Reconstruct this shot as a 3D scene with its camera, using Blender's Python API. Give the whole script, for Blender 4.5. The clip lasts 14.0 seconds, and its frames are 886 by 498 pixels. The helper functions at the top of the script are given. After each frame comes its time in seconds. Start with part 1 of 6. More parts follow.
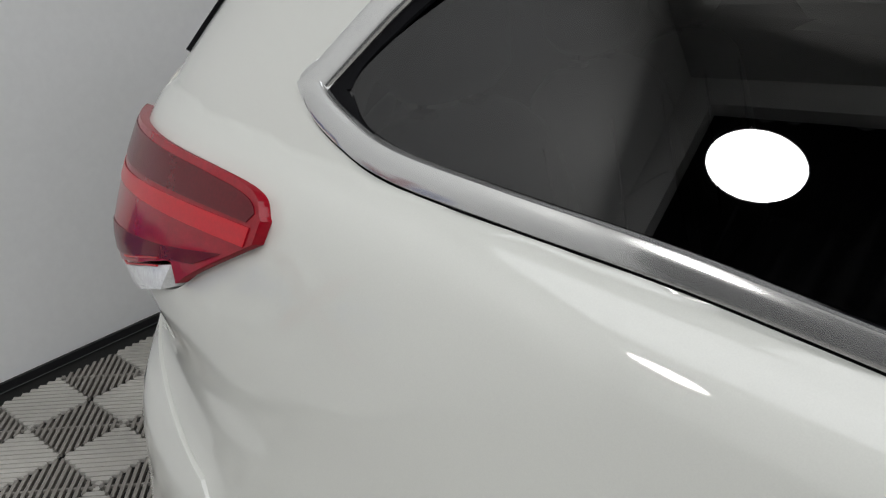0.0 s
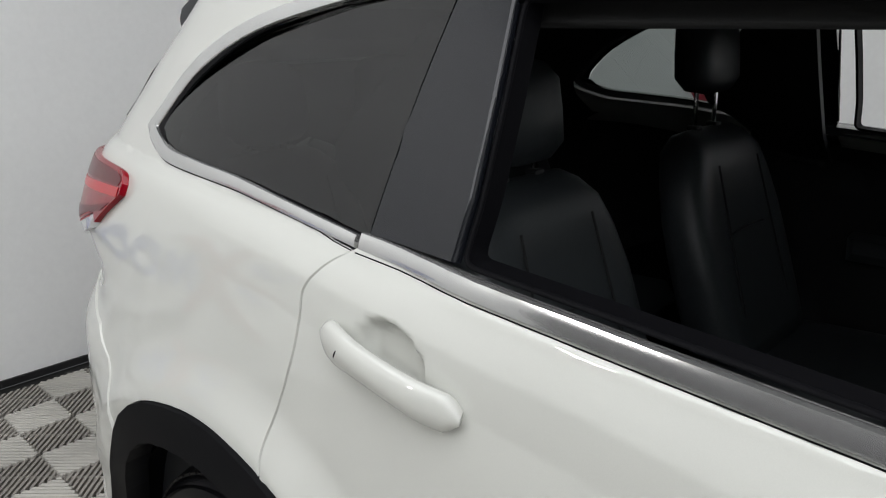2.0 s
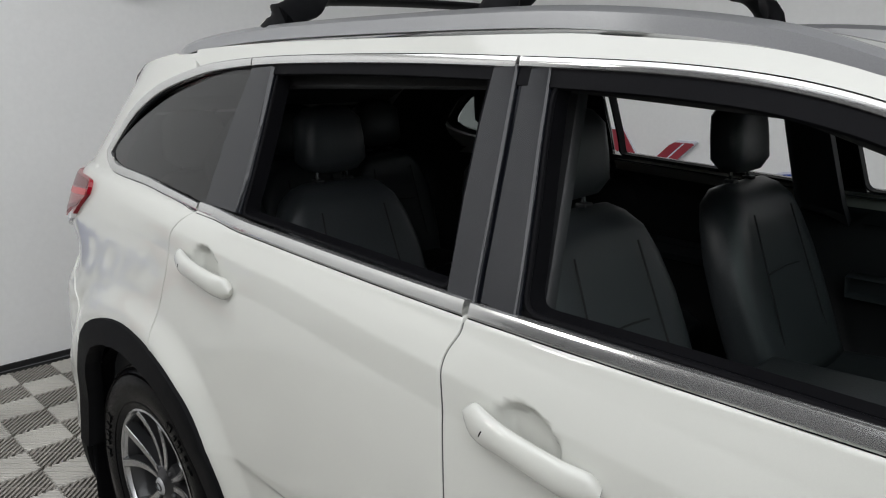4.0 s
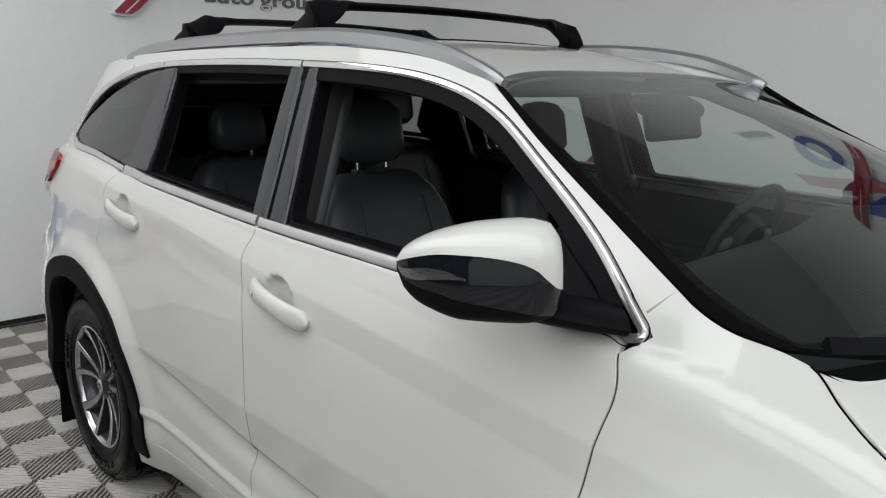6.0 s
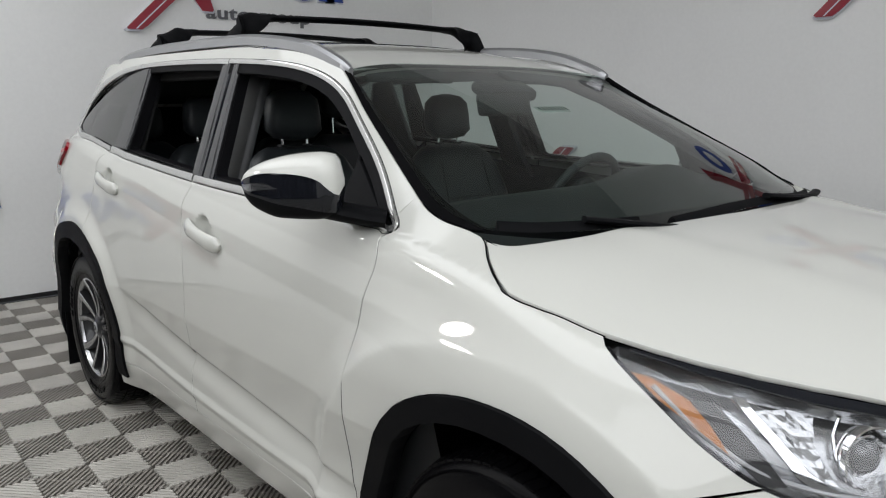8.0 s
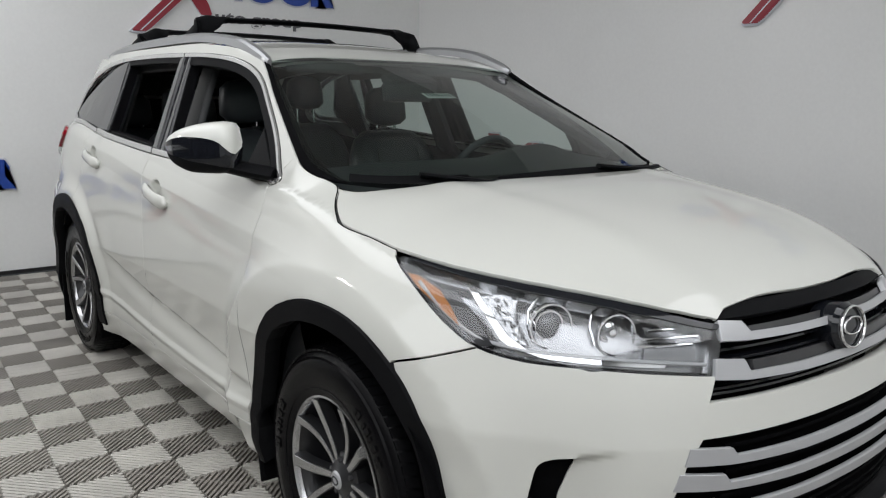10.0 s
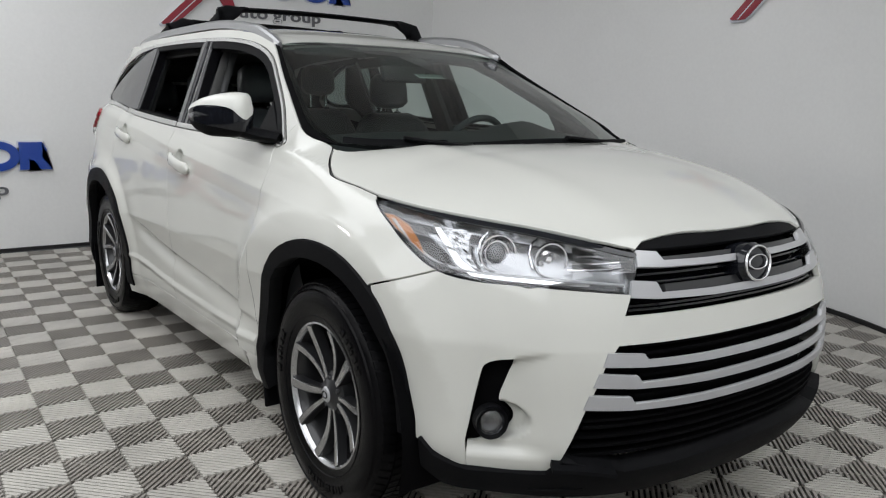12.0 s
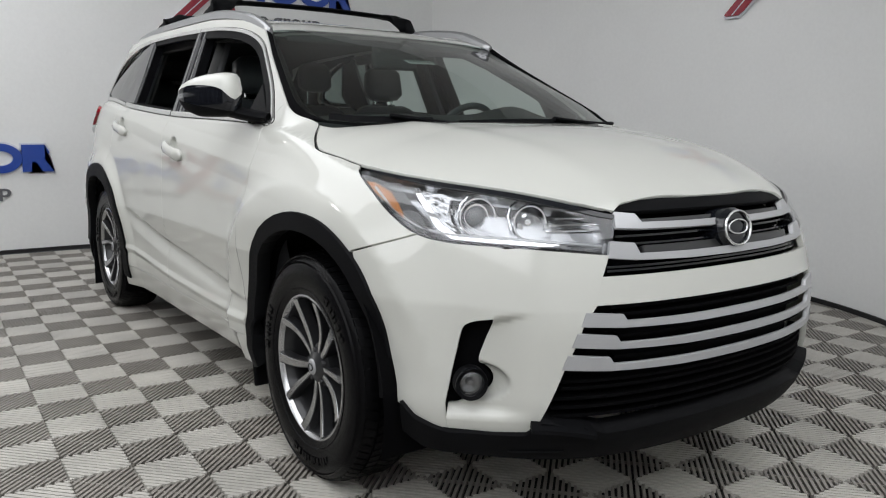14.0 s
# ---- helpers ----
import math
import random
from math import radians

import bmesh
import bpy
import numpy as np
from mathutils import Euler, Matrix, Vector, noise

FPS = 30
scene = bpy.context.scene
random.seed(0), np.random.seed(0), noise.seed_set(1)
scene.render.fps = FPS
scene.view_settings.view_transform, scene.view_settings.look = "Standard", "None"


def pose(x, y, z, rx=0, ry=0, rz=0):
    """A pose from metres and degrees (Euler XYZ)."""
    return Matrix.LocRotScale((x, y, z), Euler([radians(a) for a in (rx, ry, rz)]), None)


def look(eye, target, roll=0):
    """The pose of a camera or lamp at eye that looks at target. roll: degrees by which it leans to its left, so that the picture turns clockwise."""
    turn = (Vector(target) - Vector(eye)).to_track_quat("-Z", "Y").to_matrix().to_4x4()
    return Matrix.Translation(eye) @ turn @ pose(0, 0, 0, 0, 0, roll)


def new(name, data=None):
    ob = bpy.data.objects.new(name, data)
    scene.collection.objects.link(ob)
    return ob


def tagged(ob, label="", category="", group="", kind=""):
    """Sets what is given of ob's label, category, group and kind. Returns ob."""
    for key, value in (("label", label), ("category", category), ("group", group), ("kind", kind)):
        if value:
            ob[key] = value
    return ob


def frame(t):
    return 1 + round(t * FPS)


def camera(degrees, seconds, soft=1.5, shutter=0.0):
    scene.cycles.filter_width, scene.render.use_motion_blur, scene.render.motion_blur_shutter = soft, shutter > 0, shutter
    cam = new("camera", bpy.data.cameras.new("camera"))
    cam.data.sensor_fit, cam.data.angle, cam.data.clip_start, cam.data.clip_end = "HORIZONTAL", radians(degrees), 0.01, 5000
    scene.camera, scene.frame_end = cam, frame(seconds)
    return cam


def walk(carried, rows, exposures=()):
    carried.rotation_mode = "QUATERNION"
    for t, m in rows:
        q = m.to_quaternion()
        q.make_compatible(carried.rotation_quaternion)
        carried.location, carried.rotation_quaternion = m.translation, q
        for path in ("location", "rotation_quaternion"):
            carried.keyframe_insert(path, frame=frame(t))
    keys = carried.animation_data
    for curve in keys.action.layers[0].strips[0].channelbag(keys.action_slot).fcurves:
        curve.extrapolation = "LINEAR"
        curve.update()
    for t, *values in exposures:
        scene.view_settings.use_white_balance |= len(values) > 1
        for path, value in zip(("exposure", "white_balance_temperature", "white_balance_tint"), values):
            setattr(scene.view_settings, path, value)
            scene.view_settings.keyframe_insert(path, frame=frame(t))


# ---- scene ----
cam = camera(59.5, 14.0, 1.15)
PATH = [
    (0, (-1.311, -1.255, 1.468), (-2.413, 0.189, 0.632), 0.17),
    (0.5, (-1.084, -1.296, 1.480), (-2.256, 0.133, 0.717), 0.43),
    (1, (-0.832, -1.339, 1.496), (-2.058, 0.078, 0.796), 0.30),
    (1.5, (-0.582, -1.432, 1.503), (-1.849, -0.025, 0.858), 0.13),
    (2, (-0.343, -1.514, 1.536), (-1.641, -0.114, 0.940), 0.19),
    (2.5, (-0.090, -1.538, 1.536), (-1.416, -0.146, 0.984), -0.00),
    (3, (0.156, -1.571, 1.546), (-1.196, -0.190, 1.029), -0.11),
    (3.5, (0.415, -1.679, 1.558), (-0.955, -0.306, 1.070), -0.26),
    (4, (0.652, -1.737, 1.575), (-0.734, -0.374, 1.101), -0.43),
    (4.2, (0.750, -1.743, 1.565), (-0.638, -0.377, 1.108), -0.19),
    (6.3, (1.713, -1.834, 1.534), (0.262, -0.524, 1.112), 0.63),
    (6.5, (1.812, -1.840, 1.534), (0.353, -0.538, 1.116), 0.60),
    (7, (2.017, -1.899, 1.502), (0.545, -0.611, 1.087), 0.49),
    (7.5, (2.207, -1.939, 1.494), (0.717, -0.669, 1.087), 0.22),
    (8, (2.407, -1.899, 1.461), (0.900, -0.644, 1.068), 0.08),
    (8.5, (2.595, -1.863, 1.447), (1.073, -0.625, 1.063), -0.29),
    (10.8, (3.361, -1.913, 1.357), (1.789, -0.734, 0.982), 1.37),
    (11, (3.404, -1.939, 1.347), (1.829, -0.764, 0.975), 1.50),
    (11.5, (3.489, -1.993, 1.332), (1.903, -0.832, 0.962), 1.47),
    (12, (3.543, -1.996, 1.304), (1.952, -0.843, 0.932), 1.26),
    (12.5, (3.584, -1.980, 1.274), (1.987, -0.834, 0.905), 1.14),
    (13, (3.606, -1.974, 1.239), (2.005, -0.832, 0.876), 0.99),
    (13.5, (3.618, -1.966, 1.202), (2.012, -0.826, 0.854), 0.87),
    (14, (3.623, -1.958, 1.168), (2.014, -0.817, 0.837), 0.86),
]
walk(cam, [(t, look(eye, target, roll)) for t, eye, target, roll in PATH], [(0, 0.02), (0.5, 0.1), (2, 0.3), (4.2, 0.2), (6.3, 0.14), (8.5, 0.12), (10.8, 0.17), (14, 0.22)])

# ---- light ----
world = bpy.data.worlds.new("room_air")
scene.world = world
world.use_nodes = True
world.node_tree.nodes["Background"].inputs[0].default_value = (0.9, 0.95, 1.0, 1)
world.node_tree.nodes["Background"].inputs[1].default_value = 0.05

WALL_X, WALL_Y, RIGHT_Y, ROOM_X, ROOM_Z = -3.71, 3.05, -5.0, 7.2, 4.1


def lamp(name, at, target, size, power, colour=(0.965, 0.98, 1.02), shape="RECTANGLE"):
    data = bpy.data.lights.new(name, "AREA")
    data.shape, data.size, data.energy, data.color = shape, size[0], power, colour
    if len(size) > 1:
        data.size_y = size[1]
    ob = new(name, data)
    ob.matrix_world = look(at, target)
    return ob


# two wide ceiling lights, unseen and added as fill; an oval lamp before the drape
FILL_BOXES = [(1.5, -2.45, 9.4, 2.7), (4.7, 0.8, 3.4, 2.0)]
for (lx, ly, wx, wy), watts in zip(FILL_BOXES, (172, 50)):
    lamp("overhead_light", (lx, ly, ROOM_Z - 0.26), (lx, ly, 0), (wx, wy), watts)
# long tilted strip over the drape, unseen, added to lift the far wall
STRIP, STRIP_AIM = (3.0, -4.35, 3.3), (1.6, 3.0, 2.7)
lamp("strip_light", STRIP, STRIP_AIM, (6.6, 1.5), 48)
ROUND_LAMPS = [(-2.9, -4.93, 3.44)]
for at in ROUND_LAMPS:
    lamp("round_light", at, (-1.0, -0.9, 1.3), (0.68, 0.43), 28, (1.0, 0.99, 0.97), "ELLIPSE")


# ---- materials ----
def material(name, colour, rough=0.5, metal=0.0, coat=0.0, coat_rough=0.03, grain=0.0, scale=60.0, stain=0.0, stain_scale=2.0, bump=0.0, spec=0.5, shift=0.0):
    """A surface with fine grain and broad stains of its own; shift: how much pieces differ from one another."""
    m = bpy.data.materials.new(name)
    m.use_nodes = True
    tree = m.node_tree
    b = tree.nodes["Principled BSDF"]
    b.inputs["Base Color"].default_value = (*colour, 1)
    b.inputs["Roughness"].default_value = rough
    b.inputs["Metallic"].default_value = metal
    b.inputs["Coat Weight"].default_value = coat
    b.inputs["Coat Roughness"].default_value = coat_rough
    b.inputs["Specular IOR Level"].default_value = spec
    co = tree.nodes.new("ShaderNodeTexCoord")
    where = tree.nodes.new("ShaderNodeNewGeometry").outputs["Position"]

    def noise_at(size, detail=3.0):
        n = tree.nodes.new("ShaderNodeTexNoise")
        n.inputs["Scale"].default_value, n.inputs["Detail"].default_value = size, detail
        tree.links.new(where, n.inputs["Vector"])
        return n.outputs["Fac"]

    def darken(before, amount, low):
        r = tree.nodes.new("ShaderNodeMapRange")
        r.inputs["From Min"].default_value, r.inputs["From Max"].default_value = 0.3, 0.7
        r.inputs["To Min"].default_value, r.inputs["To Max"].default_value = 1 - low, 1 + low * 0.4
        tree.links.new(amount, r.inputs["Value"])
        mix = tree.nodes.new("ShaderNodeMix")
        mix.data_type, mix.blend_type = "RGBA", "MULTIPLY"
        mix.inputs["Factor"].default_value = 1
        if before is None:
            mix.inputs["A"].default_value = (*colour, 1)
        else:
            tree.links.new(before, mix.inputs["A"])
        tree.links.new(r.outputs[0], mix.inputs["B"])
        return mix.outputs["Result"]

    tint = None
    if grain:
        tint = darken(tint, noise_at(scale), grain)
    if stain:
        spots = noise_at(stain_scale, 6)
        tint = darken(tint, spots, stain)
        r = tree.nodes.new("ShaderNodeMapRange")
        r.inputs["To Min"].default_value, r.inputs["To Max"].default_value = rough * 0.85, min(1, rough * 1.2)
        tree.links.new(spots, r.inputs["Value"])
        tree.links.new(r.outputs[0], b.inputs["Roughness"])
    if shift:
        info = tree.nodes.new("ShaderNodeObjectInfo")
        tint = darken(tint, info.outputs["Random"], shift)
    if tint is not None:
        tree.links.new(tint, b.inputs["Base Color"])
    if bump:
        k = tree.nodes.new("ShaderNodeBump")
        k.inputs["Strength"].default_value, k.inputs["Distance"].default_value = bump, 0.002
        tree.links.new(noise_at(scale * 2.5), k.inputs["Height"])
        tree.links.new(k.outputs[0], b.inputs["Normal"])
    return m


def glass(name, tint, gloss=1.0):
    """A thin pane: it passes tinted light and mirrors by Fresnel."""
    m = bpy.data.materials.new(name)
    m.use_nodes = True
    tree = m.node_tree
    tree.nodes.remove(tree.nodes["Principled BSDF"])
    clear, shine, mix, f, steep, gain = (tree.nodes.new("ShaderNode" + n) for n in ("BsdfTransparent", "BsdfGlossy", "MixShader", "LayerWeight", "Math", "Math"))
    clear.inputs["Color"].default_value = (*tint, 1)
    shine.inputs["Roughness"].default_value = 0.01
    shine.inputs["Color"].default_value = (gloss, gloss, gloss, 1)
    # mirror share by Schlick's rule, alike from both sides of the pane
    f.inputs["Blend"].default_value = 0.5
    steep.operation, steep.inputs[1].default_value = "POWER", 5.0
    gain.operation, gain.inputs[1].default_value, gain.inputs[2].default_value = "MULTIPLY_ADD", 0.944, 0.056
    tree.links.new(f.outputs["Facing"], steep.inputs[0])
    tree.links.new(steep.outputs[0], gain.inputs[0])
    tree.links.new(gain.outputs[0], mix.inputs[0])
    tree.links.new(clear.outputs[0], mix.inputs[1])
    tree.links.new(shine.outputs[0], mix.inputs[2])
    tree.links.new(mix.outputs[0], tree.nodes["Material Output"].inputs["Surface"])
    return m


PAINT = material("pearl_white_paint", (0.57, 0.575, 0.535), 0.42, coat=1.0, coat_rough=0.035, grain=0.03, scale=900, spec=0.3)
GLOSS_BLACK = material("gloss_black_trim", (0.008, 0.009, 0.012), 0.05, grain=0.1, scale=400)
PLASTIC = material("black_moulded_plastic", (0.006, 0.0062, 0.007), 0.5, grain=0.25, scale=700, bump=0.12, stain=0.12, stain_scale=5, spec=0.05)
DULL_BLACK = material("dull_black_lining", (0.0025, 0.0025, 0.003), 0.85, grain=0.3, scale=200, spec=0.06)
RUBBER = material("tyre_rubber", (0.004, 0.004, 0.0045), 0.24, spec=0.07, grain=0.25, scale=300, bump=0.15, stain=0.2, stain_scale=8)
SEAL = material("window_seal_rubber", (0.005, 0.005, 0.006), 0.5, grain=0.2, scale=300, spec=0.05)
CHROME = material("satin_chrome", (0.62, 0.62, 0.61), 0.13, 0.82, grain=0.015, scale=250)
BRIGHT = material("bright_chrome", (0.85, 0.85, 0.86), 0.05, 1.0, grain=0.03, scale=200)
SILVER = material("silver_paint", (0.40, 0.405, 0.415), 0.34, 0.25, coat=0.4, grain=0.06, scale=800)
RAIL = material("grey_anodised_rail", (0.36, 0.365, 0.375), 0.33, 0.7, grain=0.06, scale=500)
ALLOY = material("machined_alloy", (0.46, 0.465, 0.47), 0.26, 0.95, coat=0.4, grain=0.05, scale=300)
ALLOY_DARK = material("dark_grey_alloy", (0.02, 0.0205, 0.022), 0.4, 0.3, coat=0.4, grain=0.1, scale=300)
STEEL = material("brake_steel", (0.06, 0.06, 0.063), 0.4, 0.9, grain=0.2, scale=120)
TINT = glass("tinted_privacy_glass", (0.07, 0.078, 0.08))
HALF_TINT = glass("half_tinted_glass", (0.35, 0.385, 0.375))
SCREEN = glass("windscreen_glass", (0.56, 0.66, 0.62))
LENS = glass("clear_lamp_lens", (0.93, 0.94, 0.95))
RED_LENS = material("red_lamp_plastic", (0.27, 0.003, 0.012), 0.2, spec=0.15, coat=0.4, coat_rough=0.02, grain=0.15, scale=250, stain=0.15, stain_scale=25)
LIGHT_BAR = material("bright_red_light_bar", (0.46, 0.004, 0.012), 0.3, coat=0.4, spec=0.2, grain=0.1, scale=250)
DARK_RED = material("dark_red_lamp_plastic", (0.10, 0.003, 0.008), 0.25, spec=0.1, coat=0.3, grain=0.15, scale=250)
PROJECTOR = material("dark_projector_glass", (0.05, 0.055, 0.06), 0.03, coat=1.0, coat_rough=0.01, grain=0.1, scale=300)
FACET = material("mirror_facets", (0.42, 0.425, 0.435), 0.12, 0.9, grain=0.2, scale=150)
LAMP_DARK = material("dark_chromed_bowl", (0.16, 0.162, 0.168), 0.12, 0.9, grain=0.15, scale=120)
AMBER = material("amber_reflector", (0.36, 0.115, 0.002), 0.3, coat=0.1, grain=0.3, scale=180)
FROST = material("frosted_clear_plastic", (0.86, 0.87, 0.88), 0.18, 0.35, coat=1.0, grain=0.15, scale=110, bump=0.6)
LAMP_WHITE = material("lamp_housing_silver", (0.36, 0.365, 0.375), 0.2, 0.9, grain=0.12, scale=60, bump=0.3)
LEATHER = material("black_leather", (0.04, 0.046, 0.05), 0.36, grain=0.2, scale=220, bump=0.3, stain=0.15, stain_scale=6)
CABIN = material("black_cabin_plastic", (0.02, 0.0215, 0.0235), 0.5, grain=0.2, scale=300, bump=0.1)
CABIN_GREY = material("grey_cabin_lining", (0.016, 0.0165, 0.017), 0.8, grain=0.1, scale=300)
HEADLINER = material("dark_headliner_cloth", (0.045, 0.047, 0.049), 0.95, grain=0.15, scale=500)
CARPET = material("black_carpet", (0.02, 0.02, 0.021), 0.95, grain=0.4, scale=400, bump=0.4)
WALL = material("white_wall_paint", (0.88, 0.885, 0.875), 0.55, grain=0.02, scale=40, stain=0.035, stain_scale=0.8, bump=0.03)
CEILING = material("pale_ceiling_paint", (0.55, 0.55, 0.54), 0.8, grain=0.04, scale=40, stain=0.05)
WHITE = material("white_frame_paint", (0.75, 0.75, 0.74), 0.7, grain=0.02, scale=40, stain=0.03)
BLACK_CLOTH = material("black_drape", (0.006, 0.006, 0.008), 0.9, grain=0.3, scale=150)
SKIRT = material("black_skirting", (0.012, 0.012, 0.013), 0.6, grain=0.2, scale=80)
# same plastic as the other squares, darkened for shade between ribs seen lengthwise
TILE_SHADED = material("shaded_plastic_floor_rib", (0.30, 0.28, 0.25), 0.4, grain=0.12, scale=300, stain=0.22, stain_scale=3.5, bump=0.1, shift=0.05)
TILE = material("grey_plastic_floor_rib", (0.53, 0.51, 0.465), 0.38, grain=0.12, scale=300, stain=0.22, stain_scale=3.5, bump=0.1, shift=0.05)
TILE_BED = material("dark_floor_underlay", (0.012, 0.012, 0.011), 0.8, grain=0.3, scale=100, stain=0.3, stain_scale=3)
BLUE = material("blue_acrylic", (0.012, 0.06, 0.36), 0.3, coat=0.3, grain=0.04, scale=100)
RED = material("crimson_acrylic", (0.30, 0.012, 0.03), 0.3, coat=0.3, grain=0.04, scale=100)
GREY = material("grey_acrylic", (0.13, 0.13, 0.14), 0.35, grain=0.05, scale=100)
EDGE_WHITE = material("white_acrylic", (0.7, 0.72, 0.78), 0.35, grain=0.03, scale=100)
# dark grey standing for the shade inside the body's panel gaps
GAP_SHADE = material("gap_shade_grey", (0.05, 0.05, 0.05), 0.7, grain=0.1, scale=100)
PAPER = material("white_sticker_paper", (0.75, 0.77, 0.75), 0.6, grain=0.03, scale=200)
INK = material("green_black_ink", (0.03, 0.09, 0.06), 0.6, grain=0.1, scale=200)


# ---- mesh tools ----
def thing(name, label, category, at=(0, 0, 0), group="", kind=""):
    ob = new(name)
    ob.location = at
    ob.empty_display_size = 0.1
    return tagged(ob, label, category, group, kind)


def make(name, verts, faces, mat, normals=None, smooth=True):
    me = bpy.data.meshes.new(name)
    me.from_pydata([tuple(v) for v in verts], [], faces)
    me.materials.append(mat)
    if smooth:
        me.polygons.foreach_set("use_smooth", [True] * len(me.polygons))
    me.update()
    if normals is not None:
        me.normals_split_custom_set_from_vertices([tuple(n) for n in normals])
    return me


def part(name, mesh, parent, label="", kind=""):
    ob = new(name, mesh)
    if parent is not None:
        ob.parent = parent
    return tagged(ob, label, "", "", kind)


def from_bm(name, bm, mat, smooth=True, angle=35):
    bmesh.ops.recalc_face_normals(bm, faces=bm.faces)
    me = bpy.data.meshes.new(name)
    bm.to_mesh(me)
    bm.free()
    me.materials.append(mat)
    if smooth:
        me.polygons.foreach_set("use_smooth", [True] * len(me.polygons))
        me.set_sharp_from_angle(angle=radians(angle))
    return me


def block(size, bevel=0.01, at=(0, 0, 0), turn=(0, 0, 0), segments=2):
    bm = bmesh.new()
    bmesh.ops.create_cube(bm, size=1, matrix=Matrix.Diagonal((*size, 1)))
    if bevel:
        bmesh.ops.bevel(bm, geom=bm.edges[:], offset=min(bevel, min(size) * 0.49), segments=segments, profile=0.5, affect="EDGES")
    bmesh.ops.transform(bm, matrix=pose(*at, *turn), verts=bm.verts)
    return bm


def box(name, size, mat, parent, at=(0, 0, 0), turn=(0, 0, 0), bevel=0.01, label="", segments=2):
    return part(name, from_bm(name, block(size, bevel, at, turn, segments), mat), parent, label)


def smooth_line(pts, n=6):
    """Catmull-Rom through the points, of any dimension."""
    p = [Vector(q) for q in pts]
    p = [p[0] * 2 - p[1]] + p + [p[-1] * 2 - p[-2]]
    out = []
    for i in range(1, len(p) - 2):
        for k in range(n):
            t = k / n
            out.append(0.5 * (2 * p[i] + (p[i + 1] - p[i - 1]) * t + (2 * p[i - 1] - 5 * p[i] + 4 * p[i + 1] - p[i + 2]) * t * t
                              + (3 * p[i] - p[i - 1] - 3 * p[i + 1] + p[i + 2]) * t ** 3))
    out.append(p[-2])
    return [tuple(q) for q in out]


def rounded(poly, r, n=4):
    """A polygon with its corners rounded."""
    out = []
    m = len(poly)
    for i in range(m):
        a, b, c = Vector(poly[i - 1]), Vector(poly[i]), Vector(poly[(i + 1) % m])
        k = min(r, (a - b).length * 0.45, (c - b).length * 0.45)
        p, q = b + (a - b).normalized() * k, b + (c - b).normalized() * k
        for j in range(n + 1):
            t = j / n
            out.append(tuple(p * (1 - t) ** 2 + b * 2 * t * (1 - t) + q * t * t))
    return out


def area2(poly):
    return sum(poly[i - 1][0] * poly[i][1] - poly[i][0] * poly[i - 1][1] for i in range(len(poly))) / 2


def cells(poly, da, db):
    """Cuts a flat polygon into a grid of small faces."""
    verts, index, faces = [], {}, []

    def vert(p):
        key = (round(p[0], 5), round(p[1], 5))
        if key not in index:
            index[key] = len(verts)
            verts.append(p)
        return index[key]

    def cut(pts, axis, value, keep):
        out = []
        for i in range(len(pts)):
            a, b = pts[i - 1], pts[i]
            fa, fb = (a[axis] - value) * keep, (b[axis] - value) * keep
            if (fa > 0 > fb) or (fa < 0 < fb):
                t = fa / (fa - fb)
                out.append((a[0] + (b[0] - a[0]) * t, a[1] + (b[1] - a[1]) * t))
            if fb >= 0:
                out.append(b)
        return out

    lo = [min(p[k] for p in poly) for k in (0, 1)]
    hi = [max(p[k] for p in poly) for k in (0, 1)]
    na, nb = max(1, round((hi[0] - lo[0]) / da)), max(1, round((hi[1] - lo[1]) / db))
    for i in range(na):
        a0, a1 = lo[0] + (hi[0] - lo[0]) * i / na, lo[0] + (hi[0] - lo[0]) * (i + 1) / na
        column = cut(cut(poly, 0, a0, 1), 0, a1, -1)
        if len(column) < 3:
            continue
        for j in range(nb):
            b0, b1 = lo[1] + (hi[1] - lo[1]) * j / nb, lo[1] + (hi[1] - lo[1]) * (j + 1) / nb
            cell = cut(cut(column, 1, b0, 1), 1, b1, -1)
            ids = []
            for p in cell:
                k = vert(p)
                if not ids or (k != ids[-1] and k != ids[0]):
                    ids.append(k)
            k = 0
            while len(ids) > 2 and k < len(ids):
                a, b, c = (Vector(verts[ids[(k + d) % len(ids)]]) for d in (-1, 0, 1))
                if ids[k - 1] == ids[(k + 1) % len(ids)] or ids[k] == ids[k - 1] or (abs((b - a).cross(c - b)) < 1e-9 and (b - a).dot(c - b) < 0):
                    ids.pop(k)
                    k = 0
                else:
                    k += 1
            if len(ids) > 2 and len(set(ids)) == len(ids) and abs(area2([verts[k] for k in ids])) > 1e-9:
                faces.append(ids)
    return verts, faces


